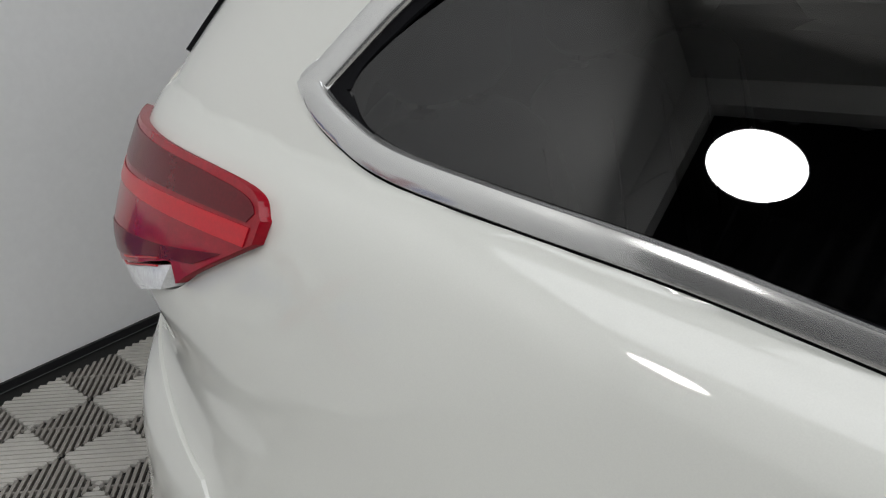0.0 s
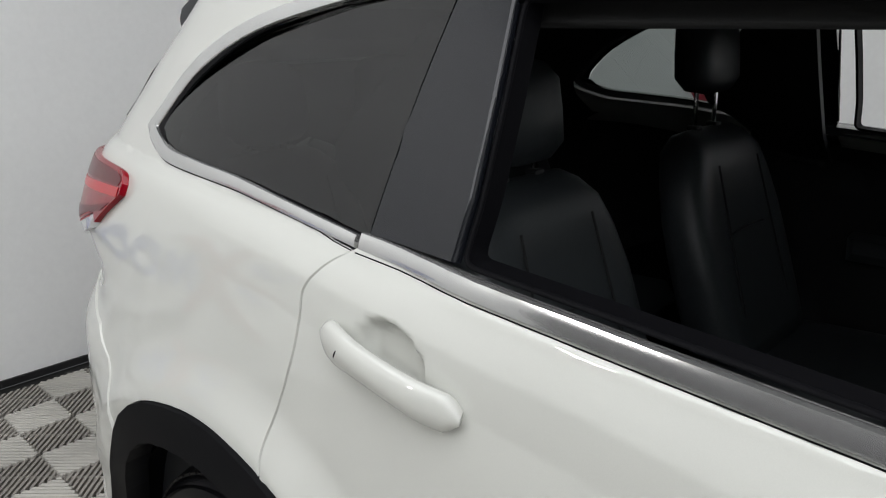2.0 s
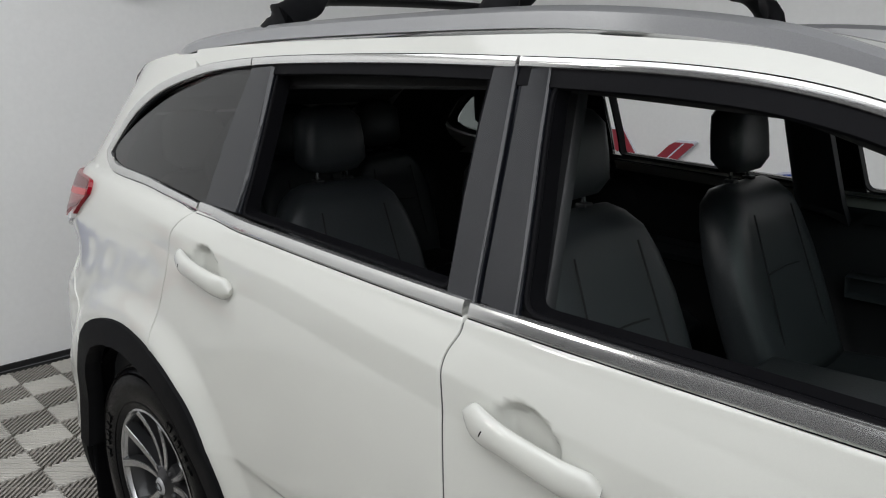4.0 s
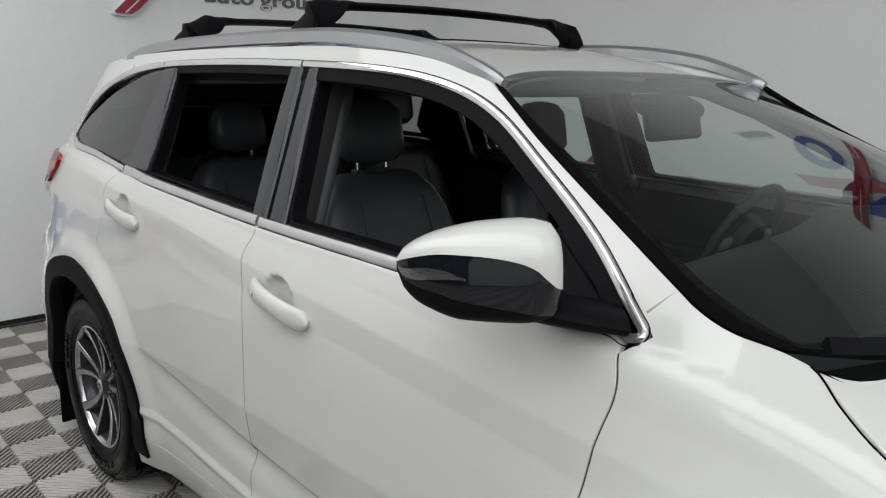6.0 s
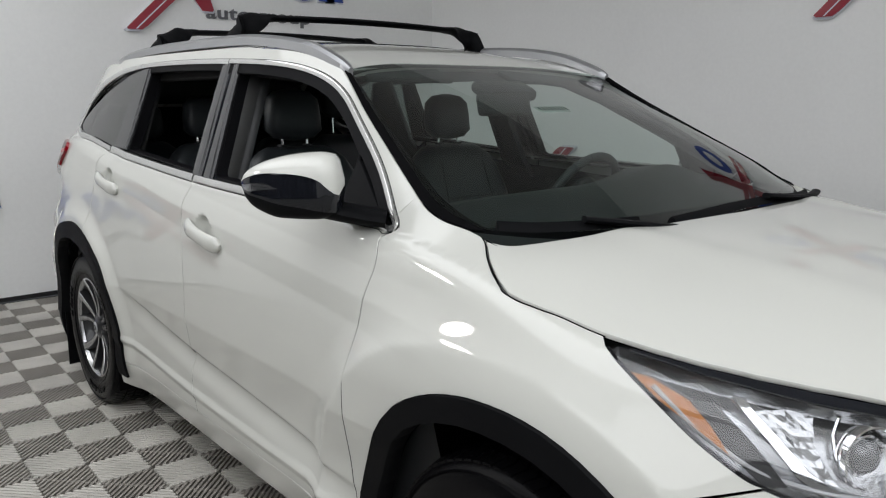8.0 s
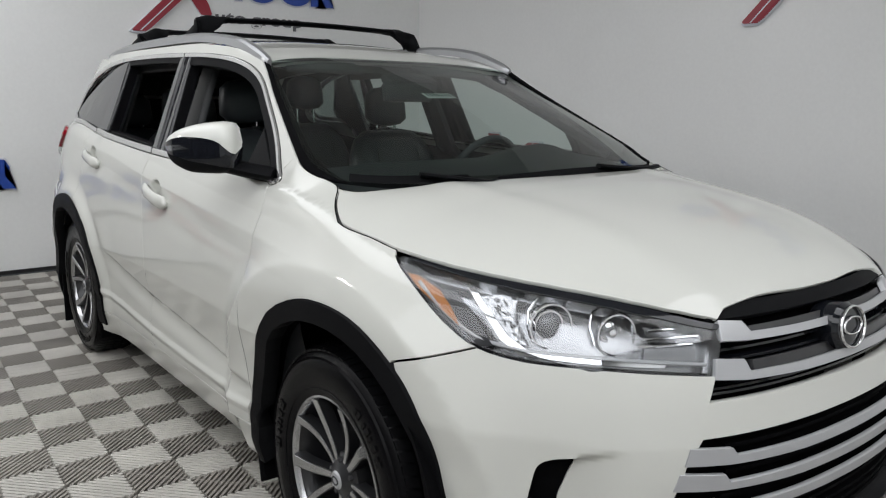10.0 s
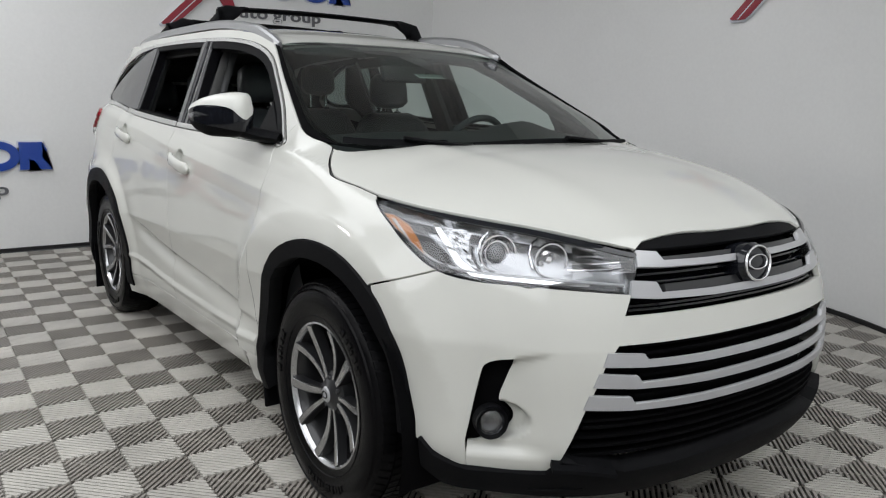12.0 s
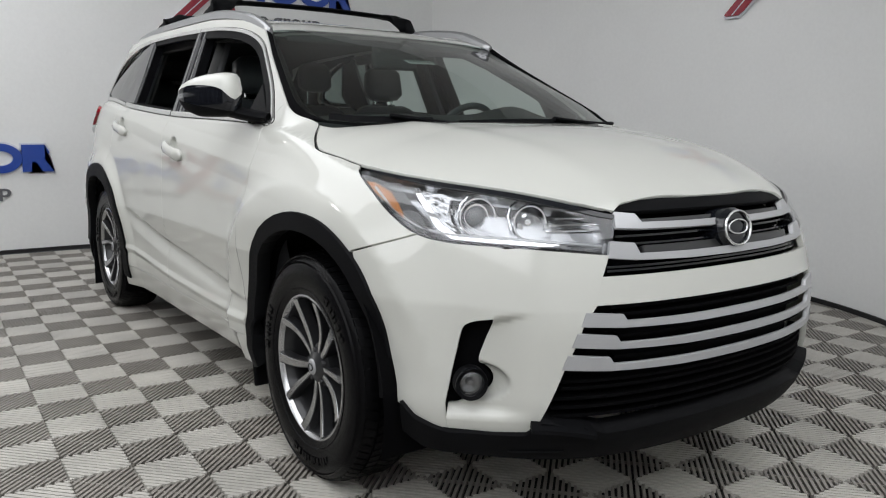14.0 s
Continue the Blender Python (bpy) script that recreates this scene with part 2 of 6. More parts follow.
def panel(name, poly, surface, mat, parent, grid=(0.05, 0.03), off=0.0, flange=0.018, side=-1, label="", crown=0.0, lean=0.0):
    """A sheet on a surface(a, b), with edges turned in. side -1: the surface as it is; +1: mirrored to the other flank."""
    if area2(poly) < 0:
        poly = poly[::-1]
    flat, faces = cells(poly, *grid)
    mid = sum(p[0] for p in poly) / len(poly)
    half = max(abs(p[0] - mid) for p in poly)
    verts, normals = [], []
    e = 0.003
    for a, b in flat:
        p = Vector(surface(a, b))
        n = (Vector(surface(a + e, b)) - Vector(surface(a - e, b))).cross(Vector(surface(a, b + e)) - Vector(surface(a, b - e))).normalized()
        if crown or lean:
            t = (Vector(surface(a + e, b)) - Vector(surface(a - e, b))).normalized()
            k = (a - mid) / half
            p += n * (crown * (1 - k * k) + lean * k)
            n = (n + t * ((2 * crown * k - lean) / half)).normalized()
        verts.append(p + n * off)
        normals.append(n)
    count = {}
    for f in faces:
        for i in range(len(f)):
            count[(f[i - 1], f[i])] = count.get((f[i - 1], f[i]), 0) + 1
    faces = [list(f) for f in faces]
    if flange:
        for a, b in [k for k in count if (k[1], k[0]) not in count]:
            pa, pb, na, nb = verts[a], verts[b], normals[a], normals[b]
            if (pb - pa).length < 1e-6:
                continue
            out = (pb - pa).cross(na + nb).normalized() * (1 if flange > 0 else -1)
            s = len(verts)
            verts += [pa, pb, pb - nb * flange, pa - na * flange]
            normals += [(na + out).normalized(), (nb + out).normalized(), out, out]
            faces.append([s + 1, s, s + 3, s + 2])
    if side > 0:
        verts = [Vector((v[0], -v[1], v[2])) for v in verts]
        normals = [Vector((n[0], -n[1], n[2])) for n in normals]
        faces = [f[::-1] for f in faces]
    return part(name, make(name, verts, faces, mat, normals), parent, label)


def sweep(name, line, shape, mat, parent, up=(0, 0, 1), closed=False, label="", scale=None, caps=True, ups=None):
    """A bar of the cross-section shape (across, up) along a line; scale: how it swells along the way."""
    pts = [Vector(p) for p in line]
    n, k = len(pts), len(shape)
    verts, faces = [], []
    for i, p in enumerate(pts):
        a = pts[i - 1] if i or closed else p
        b = pts[(i + 1) % n] if i < n - 1 or closed else p
        t = (b - a).normalized()
        u = Vector(ups[i] if ups else up)
        side = t.cross(u).normalized()
        u = side.cross(t).normalized()
        s = scale(i / max(1, n - 1)) if scale else 1.0
        s = s if isinstance(s, tuple) else (s, s)
        verts += [p + side * q[0] * s[0] + u * q[1] * s[1] for q in shape]
    for i in range(n if closed else n - 1):
        for j in range(k):
            a, b = i * k + j, i * k + (j + 1) % k
            c, d = ((i + 1) % n) * k + (j + 1) % k, ((i + 1) % n) * k + j
            faces.append([a, d, c, b])
    if caps and not closed:
        faces += [list(range(k)), list(range((n - 1) * k, n * k))[::-1]]
    bm = bmesh.new()
    vs = [bm.verts.new(v) for v in verts]
    for f in faces:
        try:
            bm.faces.new([vs[i] for i in f])
        except ValueError:
            pass
    return part(name, from_bm(name, bm, mat, angle=40), parent, label)


def ring(r1, r2=None, n=12):
    return [(r1 * math.cos(2 * math.pi * i / n), (r2 or r1) * math.sin(2 * math.pi * i / n)) for i in range(n)]


def tube(name, line, r, mat, parent, n=10, closed=False, label="", up=(0, 0, 1)):
    return sweep(name, line, ring(r, None, n), mat, parent, up, closed, label)


def lathe(profile, mat, name, n=48, axis="y", at=(0, 0, 0), angle=30):
    """A turned shape: profile of (radius, along the axis)."""
    verts, faces = [], []
    k = len(profile)
    for i in range(n):
        c, s = math.cos(2 * math.pi * i / n), math.sin(2 * math.pi * i / n)
        for r, h in profile:
            q = {"y": (r * c, h, r * s), "z": (r * c, r * s, h), "x": (h, r * c, r * s)}[axis]
            verts.append((q[0] + at[0], q[1] + at[1], q[2] + at[2]))
    for i in range(n):
        for j in range(k - 1):
            a, b = i * k + j, ((i + 1) % n) * k + j
            faces.append([a, a + 1, b + 1, b])
    bm = bmesh.new()
    vs = [bm.verts.new(v) for v in verts]
    for f in faces:
        bm.faces.new([vs[i] for i in f])
    bmesh.ops.remove_doubles(bm, verts=bm.verts, dist=1e-6)
    return from_bm(name, bm, mat, angle=angle)


def slab(poly, low, high, mat, name, bevel=0.0, place=None):
    """A flat polygon (a, b) with thickness; place maps (a, b, h) to the world."""
    place = place or (lambda a, b, h: (a, b, h))
    bm = bmesh.new()
    lower = [bm.verts.new(place(p[0], p[1], low)) for p in poly]
    upper = [bm.verts.new(place(p[0], p[1], high)) for p in poly]
    bm.faces.new(lower[::-1])
    top = bm.faces.new(upper)
    n = len(poly)
    for i in range(n):
        bm.faces.new([lower[i - 1], lower[i], upper[i], upper[i - 1]])
    if bevel:
        bmesh.ops.bevel(bm, geom=list(top.edges), offset=bevel, segments=2, profile=0.5, affect="EDGES")
    bmesh.ops.triangulate(bm, faces=[f for f in bm.faces if len(f.verts) > 4])
    return from_bm(name, bm, mat, angle=30)


def loft(name, sections, mat, parent, label="", closed=True, caps=True, angle=60):
    """A skin through rings of equally many points."""
    k = len(sections[0])
    bm = bmesh.new()
    vs = [[bm.verts.new(p) for p in s] for s in sections]
    for i in range(len(sections) - 1):
        for j in range(k if closed else k - 1):
            bm.faces.new([vs[i][j], vs[i][(j + 1) % k], vs[i + 1][(j + 1) % k], vs[i + 1][j]])
    if caps and closed:
        bm.faces.new(vs[0])
        bm.faces.new(vs[-1])
    return part(name, from_bm(name, bm, mat, angle=angle), parent, label)


# ---- the shape of the car body: x forward, y to its left, z up; the axles lie 1.395 m from the middle ----
def curve(pts):
    """A smooth monotone curve through (a, b) pairs, as a function of a."""
    a = [float(p[0]) for p in pts]
    b = [float(p[1]) for p in pts]
    n = len(a)
    d = [(b[i + 1] - b[i]) / (a[i + 1] - a[i]) for i in range(n - 1)]
    m = [d[0]] + [0.0 if d[i - 1] * d[i] <= 0 else 2 * d[i - 1] * d[i] / (d[i - 1] + d[i]) for i in range(1, n - 1)] + [d[-1]]

    def value(x):
        if x <= a[0]:
            return b[0] + m[0] * (x - a[0])
        if x >= a[-1]:
            return b[-1] + m[-1] * (x - a[-1])
        i = 0
        while x > a[i + 1]:
            i += 1
        h = a[i + 1] - a[i]
        t = (x - a[i]) / h
        return (b[i] * (1 + 2 * t) * (1 - t) ** 2 + h * m[i] * t * (1 - t) ** 2
                + b[i + 1] * t * t * (3 - 2 * t) + h * m[i + 1] * t * t * (t - 1))

    return value


def step(a, b, x):
    t = min(1.0, max(0.0, (x - a) / (b - a)))
    return t * t * (3 - 2 * t)


belt = curve([(-2.5, 1.315), (-1.6, 1.285), (-1.08, 1.237), (-0.12, 1.16), (0.99, 1.115), (1.2, 1.085), (1.57, 0.992), (2.2, 0.885)])
shoulder = curve([(-0.62, 0.905), (-0.45, 0.908), (-0.3, 0.904), (-0.2, 0.896), (-0.13, 0.885), (-0.08, 0.874), (-0.04, 0.862), (-0.015, 0.848), (0.0, 0.829)])
door_shoulder = curve([(-0.62, 0.905), (-0.45, 0.908), (-0.3, 0.904), (-0.2, 0.896), (-0.13, 0.886), (-0.087, 0.878), (-0.05, 0.8685), (-0.02, 0.858), (-0.007, 0.8535), (-0.003, 0.848), (0.0, 0.829)])
rocker = curve([(0.15, 0.80), (0.22, 0.855), (0.30, 0.882), (0.38, 0.893), (0.46, 0.888), (0.54, 0.889), (0.66, 0.903), (0.8, 0.925), (1.0, 0.95)])
nose = curve([(0.14, 2.10), (0.22, 2.2), (0.30, 2.26), (0.42, 2.292), (0.56, 2.298), (0.70, 2.28), (0.80, 2.255), (0.88, 2.215), (0.95, 2.14), (1.02, 2.02)])
tail = curve([(0.2, -2.42), (0.35, -2.52), (0.55, -2.55), (0.72, -2.53), (0.85, -2.48), (1.1, -2.46), (1.3, -2.42), (1.42, -2.3), (1.62, -2.02)])
crease = curve([(-1.7, 1.25), (-1.5, 1.232), (-1.34, 1.214), (-1.22, 1.203), (-1.134, 1.192), (-0.8, 1.15), (-0.656, 1.137), (-0.537, 1.122), (-0.25, 1.084), (0.03, 1.052), (0.35, 1.022), (0.64, 0.996), (0.96, 0.967), (1.4, 0.93)])
hollow = curve([(-0.85, 0.70), (-0.49, 0.645), (-0.08, 0.595), (0.23, 0.571), (0.52, 0.547), (0.95, 0.515)])
sill_edge = curve([(-0.85, 0.47), (-0.75, 0.462), (-0.16, 0.43), (0.2, 0.421), (0.5, 0.417), (0.95, 0.427)])
CUPS = ((-0.94, 1.112), (0.045, 1.008))
AXLE, HUB, FRONT_AT, SPAN = 1.395, 0.362, 1.35, 1.2


def rear_at(z):
    return -1.45 + 0.45 * step(1.05, 1.4, z)


def squareness(z):
    return 0.80 + 0.12 * step(1.02, 1.14, z)


crest_radius = curve([(0.0, 0.56), (60.0, 0.564), (84.0, 0.567), (94.0, 0.571), (111.0, 0.594), (120.0, 0.609), (130.0, 0.62), (180.0, 0.63)])


def arch_crest(dx, dz, r):
    """The lip round the front wheel arch: it swells to a crest and leans in a little below it."""
    if r > 0.8:
        return 0.0
    d = r - crest_radius(min(180.0, max(0.0, math.degrees(math.atan2(dz, dx)))))
    out = 0.031 * max(0.0, 1 - (math.sqrt(d * d + 4e-5) + d) / 0.23) ** 1.7
    return out - 0.10 * (math.sqrt(d * d + 4e-5) - d) / 2


def half_width(x, z):
    s = z - belt(x)
    if s > 0:
        w = 0.825 - s * (0.385 + 0.2 * step(0.0, 0.6, x) + 2.0 * step(1.04, 1.24, x))
    else:
        tight = step(-0.98, -0.82, x) * step(0.95, 0.75, x)
        side_w = shoulder(s) + (door_shoulder(s) - shoulder(s)) * tight
        w = min(side_w, rocker(z))
    for cx in (-AXLE, AXLE):
        r = math.hypot(x - cx, z - HUB)
        if cx > 0:
            flare = arch_crest(x - cx, z - HUB, r)
        else:
            flare = 0.03 * step(0.665, 0.56, r) * (1 - 0.45 * step(0.6, 0.42, z) * step(cx, cx + 0.3, x))
        w += (flare + 0.012 * step(0.9, 0.5, r)) * step(1.1, 0.8, z)
    w += 0.02 * step(0.96, 0.86, z) * step(-1.75, -1.95, x)
    if x < -1.0:
        k = (-1.0 - x) / 0.8
        w -= 0.03 * (k * k if k < 1 else 1 + 0.5 * (1 - math.exp(4 - 4 * k))) * step(0.9, 1.15, z)
    w -= 0.022 * math.exp(-((z - 0.985) / 0.055) ** 2) * step(-1.8, -2.1, x)
    if s < 0:
        d = z - crease(x)
        w += 0.007 * max(0.0, 1 - math.sqrt(d * d + 2e-6) / 0.065) * step(-1.6, -1.1, x) * step(1.5, 0.9, x)
    if -0.95 < x < 1.0 and z < 0.75:
        ends = step(-0.9, -0.55, x) * step(1.0, 0.8, x)
        d = hollow(x) - z
        w -= 0.013 * step(0.0, 0.028, d) * step(0.115, 0.03, d) * ends
        d = z - sill_edge(x)
        w += 0.007 * max(0.0, 1 - math.sqrt(d * d + 4e-6) / 0.022) - 0.10 * max(0.0, -d) * step(-0.95, -0.8, x) * step(1.0, 0.9, x)
    if -1.2 < x < 0.25 and 0.95 < z < 1.2:
        for cx, cz in CUPS:
            k = math.hypot((x - cx) / 0.06, (z - cz + 0.17 * (x - cx) - 0.004) / 0.049)
            w -= 0.023 * step(1.1, 0.7, k)
    return w


def corner(s, k=0.72):
    """The rounding of a body corner in plan: how far along and how wide, for s from 0 (side) to 1 (middle)."""
    c = 1 - s
    return 3 * c * c * s * k + 3 * c * s * s + s ** 3, c ** 3 + 3 * c * c * s + 3 * c * s * s * k


def shell(u, z):
    """A point of the body's skin: u is x along the flank and runs on round the nose and the tail; the far flank follows past the middle."""
    sign = -1.0
    front = u > 0
    start = FRONT_AT if front else rear_at(z)
    if start * u > start * start:
        s = abs(u - start) / SPAN
        if s > 1:
            s, sign = 2 - s, 1.0
        if s < 0:
            return (start + (s * SPAN if not front else -s * SPAN) * -1, sign * half_width(u, z), z)
        a, b = corner(s, 0.72 if front else squareness(z))
        x = start + ((nose(z) if front else tail(z)) - start) * a
        return (x, sign * half_width(x, z) * b, z)
    return (u, sign * half_width(u, z), z)


def around(x, z):
    """u of the near flank for a given x."""
    front = x > 0
    start = FRONT_AT if front else rear_at(z)
    end = nose(z) if front else tail(z)
    if (x - start) * start <= 0:
        return x
    r = min(1.0, (x - start) / (end - start))
    lo, hi = 0.0, 1.0
    for _ in range(40):
        mid = (lo + hi) / 2
        if corner(mid, 0.72 if front else squareness(z))[0] < r:
            lo = mid
        else:
            hi = mid
    return start + math.copysign(lo * SPAN, start)


def across(y, z, front=True):
    """u round the nose (or tail) for a given y; y below zero is the near side."""
    lo, hi = 0.0, 1.0
    start = FRONT_AT if front else rear_at(z)
    for _ in range(40):
        mid = (lo + hi) / 2
        x, v, _z = shell(start + math.copysign(mid * SPAN, start), z)
        if -v > abs(y):
            lo = mid
        else:
            hi = mid
    s = lo if y <= 0 else 2 - lo
    return start + math.copysign(s * SPAN, start)


# ---- the room ----
def setting(name, mesh, label, category):
    return tagged(new(name, mesh), label, category, "", "structure")


def wall(name, a, b, height, thick, label, low=0.0):
    """An upright wall from a to b; its inner face lies on that line and its body to the left of it."""
    a, b = Vector((*a, 0)), Vector((*b, 0))
    d = (b - a).normalized()
    n = Vector((-d.y, d.x, 0))
    length = (b - a).length
    return setting(name, slab([(0, low), (length, low), (length, height), (0, height)], 0, thick, WALL, name,
                              place=lambda u, v, h: a + d * u + n * h + Vector((0, 0, v))), label, "wall")


# the far side is one wall that bends in gently towards the front
FAR_LINE = [Vector(p) for p in smooth_line([(WALL_X, 3.05), (-2.6, 3.05), (-1.2, 3.06), (0.2, 3.08), (0.85, 3.02), (1.4, 2.83), (2.0, 2.48), (2.8, 2.0), (3.9, 1.5), (5.3, 1.25), (ROOM_X, 1.2)], 8)]
FAR_AT = [0.0]
for p, q in zip(FAR_LINE, FAR_LINE[1:]):
    FAR_AT.append(FAR_AT[-1] + (q - p).length)


def far_wall(s):
    """The point on the far wall s metres along it, and the way into the room."""
    i = max(k for k in range(len(FAR_AT) - 1) if FAR_AT[k] <= max(s, 0))
    d = (FAR_LINE[i + 1] - FAR_LINE[i]).normalized()
    p = FAR_LINE[i] + d * (s - FAR_AT[i])
    return Vector((p.x, p.y, 0)), Vector((d.y, -d.x, 0))


def rear_wall(s):
    return Vector((WALL_X, s, 0)), Vector((1, 0, 0))


def far_strip(name, low, high, inner, outer, mat):
    """A strip along the far wall, from inner to outer metres into the room."""
    n = len(FAR_LINE)
    verts = []
    for i in range(n):
        p, w = far_wall(FAR_AT[i] - (1e-6 if i == n - 1 else 0))
        if 0 < i < n - 1:
            w = (w + far_wall(FAR_AT[i] - 1e-4)[1]).normalized()
        verts += [p + w * h + Vector((0, 0, z)) for h, z in ((inner, low), (outer, low), (outer, high), (inner, high))]
    faces = [[i * 4 + j, i * 4 + (j + 1) % 4, i * 4 + 4 + (j + 1) % 4, i * 4 + 4 + j] for i in range(n - 1) for j in range(4)] + [[0, 1, 2, 3][::-1], [n * 4 - 4, n * 4 - 3, n * 4 - 2, n * 4 - 1]]
    bm = bmesh.new()
    vs = [bm.verts.new(v) for v in verts]
    for f in faces:
        bm.faces.new([vs[k] for k in f])
    return from_bm(name, bm, mat, angle=50)


wall("wall_rear", (WALL_X, RIGHT_Y - 0.2), (WALL_X, WALL_Y + 0.2), ROOM_Z, 0.15, "smooth white painted showroom wall with raised signs", )
setting("wall_left", far_strip("wall_left", 0, ROOM_Z, -0.15, 0.0, WALL), "smooth white painted wall that bends gently, with raised signs", "wall")
wall("wall_front", (ROOM_X, 1.4), (ROOM_X, RIGHT_Y - 0.2), ROOM_Z, 0.15, "plain white painted showroom wall")
# OPEN_B is unseen; the white wall past it is added to bounce light
OPEN_A, OPEN_B, OPEN_TOP = -3.45, 2.4, 3.9
wall("wall_right_rear", (OPEN_A, RIGHT_Y), (WALL_X, RIGHT_Y), ROOM_Z, 0.15, "plain white painted wall beside a wide dark opening")
wall("wall_right_front", (ROOM_X, RIGHT_Y), (OPEN_B, RIGHT_Y), ROOM_Z, 0.15, "plain white painted wall beside a wide dark opening")
wall("wall_right_lintel", (OPEN_B, RIGHT_Y), (OPEN_A, RIGHT_Y), ROOM_Z, 0.15, "white painted lintel over a wide dark opening", OPEN_TOP)
setting("ceiling", from_bm("ceiling", block((ROOM_X - WALL_X + 0.3, WALL_Y - RIGHT_Y + 0.4, 0.1), 0, ((ROOM_X + WALL_X) / 2, (WALL_Y + RIGHT_Y) / 2, ROOM_Z + 0.05)), CEILING), "flat pale grey ceiling", "ceiling")
drape = setting("backdrop", make("backdrop", *(lambda n: ([(OPEN_A - 0.1 + (OPEN_B - OPEN_A + 0.2) * i / n, RIGHT_Y - 0.32 + 0.035 * math.sin(i * 1.1) + 0.02 * math.sin(i * 0.37), z) for z in (0, OPEN_TOP + 0.1) for i in range(n + 1)],
                [[i, i + 1, n + 2 + i, n + 1 + i] for i in range(n)]))(150), BLACK_CLOTH), "black drape that closes a wide opening", "drape")
floor = setting("floor", from_bm("floor", block((ROOM_X - WALL_X, WALL_Y - RIGHT_Y + 0.4, 0.06), 0, ((ROOM_X + WALL_X) / 2, (WALL_Y + RIGHT_Y - 0.4) / 2, -0.042)), TILE_BED), "floor of grey ribbed plastic tiles in a chequer pattern", "floor")


def skirting(name, a, b):
    a, b = Vector((*a, 0)), Vector((*b, 0))
    d = (b - a).normalized()
    n = Vector((-d.y, d.x, 0))
    setting(name, slab([(0, 0), ((b - a).length, 0), ((b - a).length, 0.03), (0, 0.03)], -0.016, -0.002, SKIRT, name, bevel=0.003,
                       place=lambda u, v, h: a + d * u + n * h + Vector((0, 0, v))), "thin black skirting strip at the foot of the wall", "skirting")


skirting("baseboard_rear", (WALL_X, RIGHT_Y), (WALL_X, WALL_Y))
setting("baseboard_left", far_strip("baseboard_left", 0, 0.03, 0.002, 0.016, SKIRT), "thin black skirting strip at the foot of the wall", "skirting")

# housings made up for the added fill lights, which stay out of view
for lx, ly, wx, wy in FILL_BOXES:
    fitting = thing("soft_box", "unseen wide white fill light added close under the ceiling", "lamp", (lx, ly, ROOM_Z), "overhead soft boxes")
    for sx, sy, bx_, by_ in ((0, wy / 2 + 0.03, wx + 0.12, 0.05), (0, -wy / 2 - 0.03, wx + 0.12, 0.05), (wx / 2 + 0.03, 0, 0.05, wy), (-wx / 2 - 0.03, 0, 0.05, wy)):
        box("side_panel", (bx_, by_, 0.28), WHITE, fitting, (sx, sy, -0.14), bevel=0.006)
    box("backing", (wx, wy, 0.02), WHITE, fitting, (0, 0, -0.2), bevel=0)
# made-up trough and hangers for that unseen strip
trough = thing("strip_light", "unseen long white fill light added before the drape and tilted down", "lamp")
trough.matrix_world = look(STRIP, STRIP_AIM)
box("backing", (6.7, 1.6, 0.03), WHITE, trough, (0, 0, 0.06), bevel=0)
for sx, sy, bx_, by_ in ((0, 0.79, 6.7, 0.03), (0, -0.79, 6.7, 0.03), (3.33, 0, 0.03, 1.55), (-3.33, 0, 0.03, 1.55)):
    box("side_panel", (bx_, by_, 0.1), PLASTIC, trough, (sx, sy, 0.02), bevel=0.005)
for sx in (-2.4, 2.4):
    tube("hanger", [trough.matrix_world.inverted() @ Vector((STRIP[0] + sx, STRIP[1] - 0.1, z)) for z in (STRIP[2] + 0.15, ROOM_Z)], 0.008, PLASTIC, trough, 8, up=(1, 0, 0))
for at in ROUND_LAMPS:
    studio = thing("studio_lamp", "oval white studio lamp on a black pole before the drape", "lamp", (at[0], at[1], 0))
    tilt = look((0, 0, at[2]), Vector((-1.0, -0.9, 1.3)) - Vector((at[0], at[1], 0)))
    head = part("housing", lathe([(0.0, 0.11), (0.24, 0.105), (0.285, 0.07), (0.29, 0.012), (0.27, 0.01), (0.265, 0.04), (0, 0.04)], PLASTIC, "housing", axis="z"), studio)
    head.matrix_basis = tilt @ Matrix.Diagonal((1.31, 0.80, 1, 1))
    part("pole", lathe([(0.0, at[2] + 0.02), (0.02, at[2] + 0.02), (0.02, 0.03), (0.0, 0.03)], PLASTIC, "pole", 14, "z", at=(-0.04, -0.13, 0)), studio)
    part("base_plate", lathe([(0, 0.03), (0.17, 0.025), (0.18, 0.0), (0, 0)], PLASTIC, "base_plate", 32, "z", at=(-0.04, -0.13, 0)), studio)


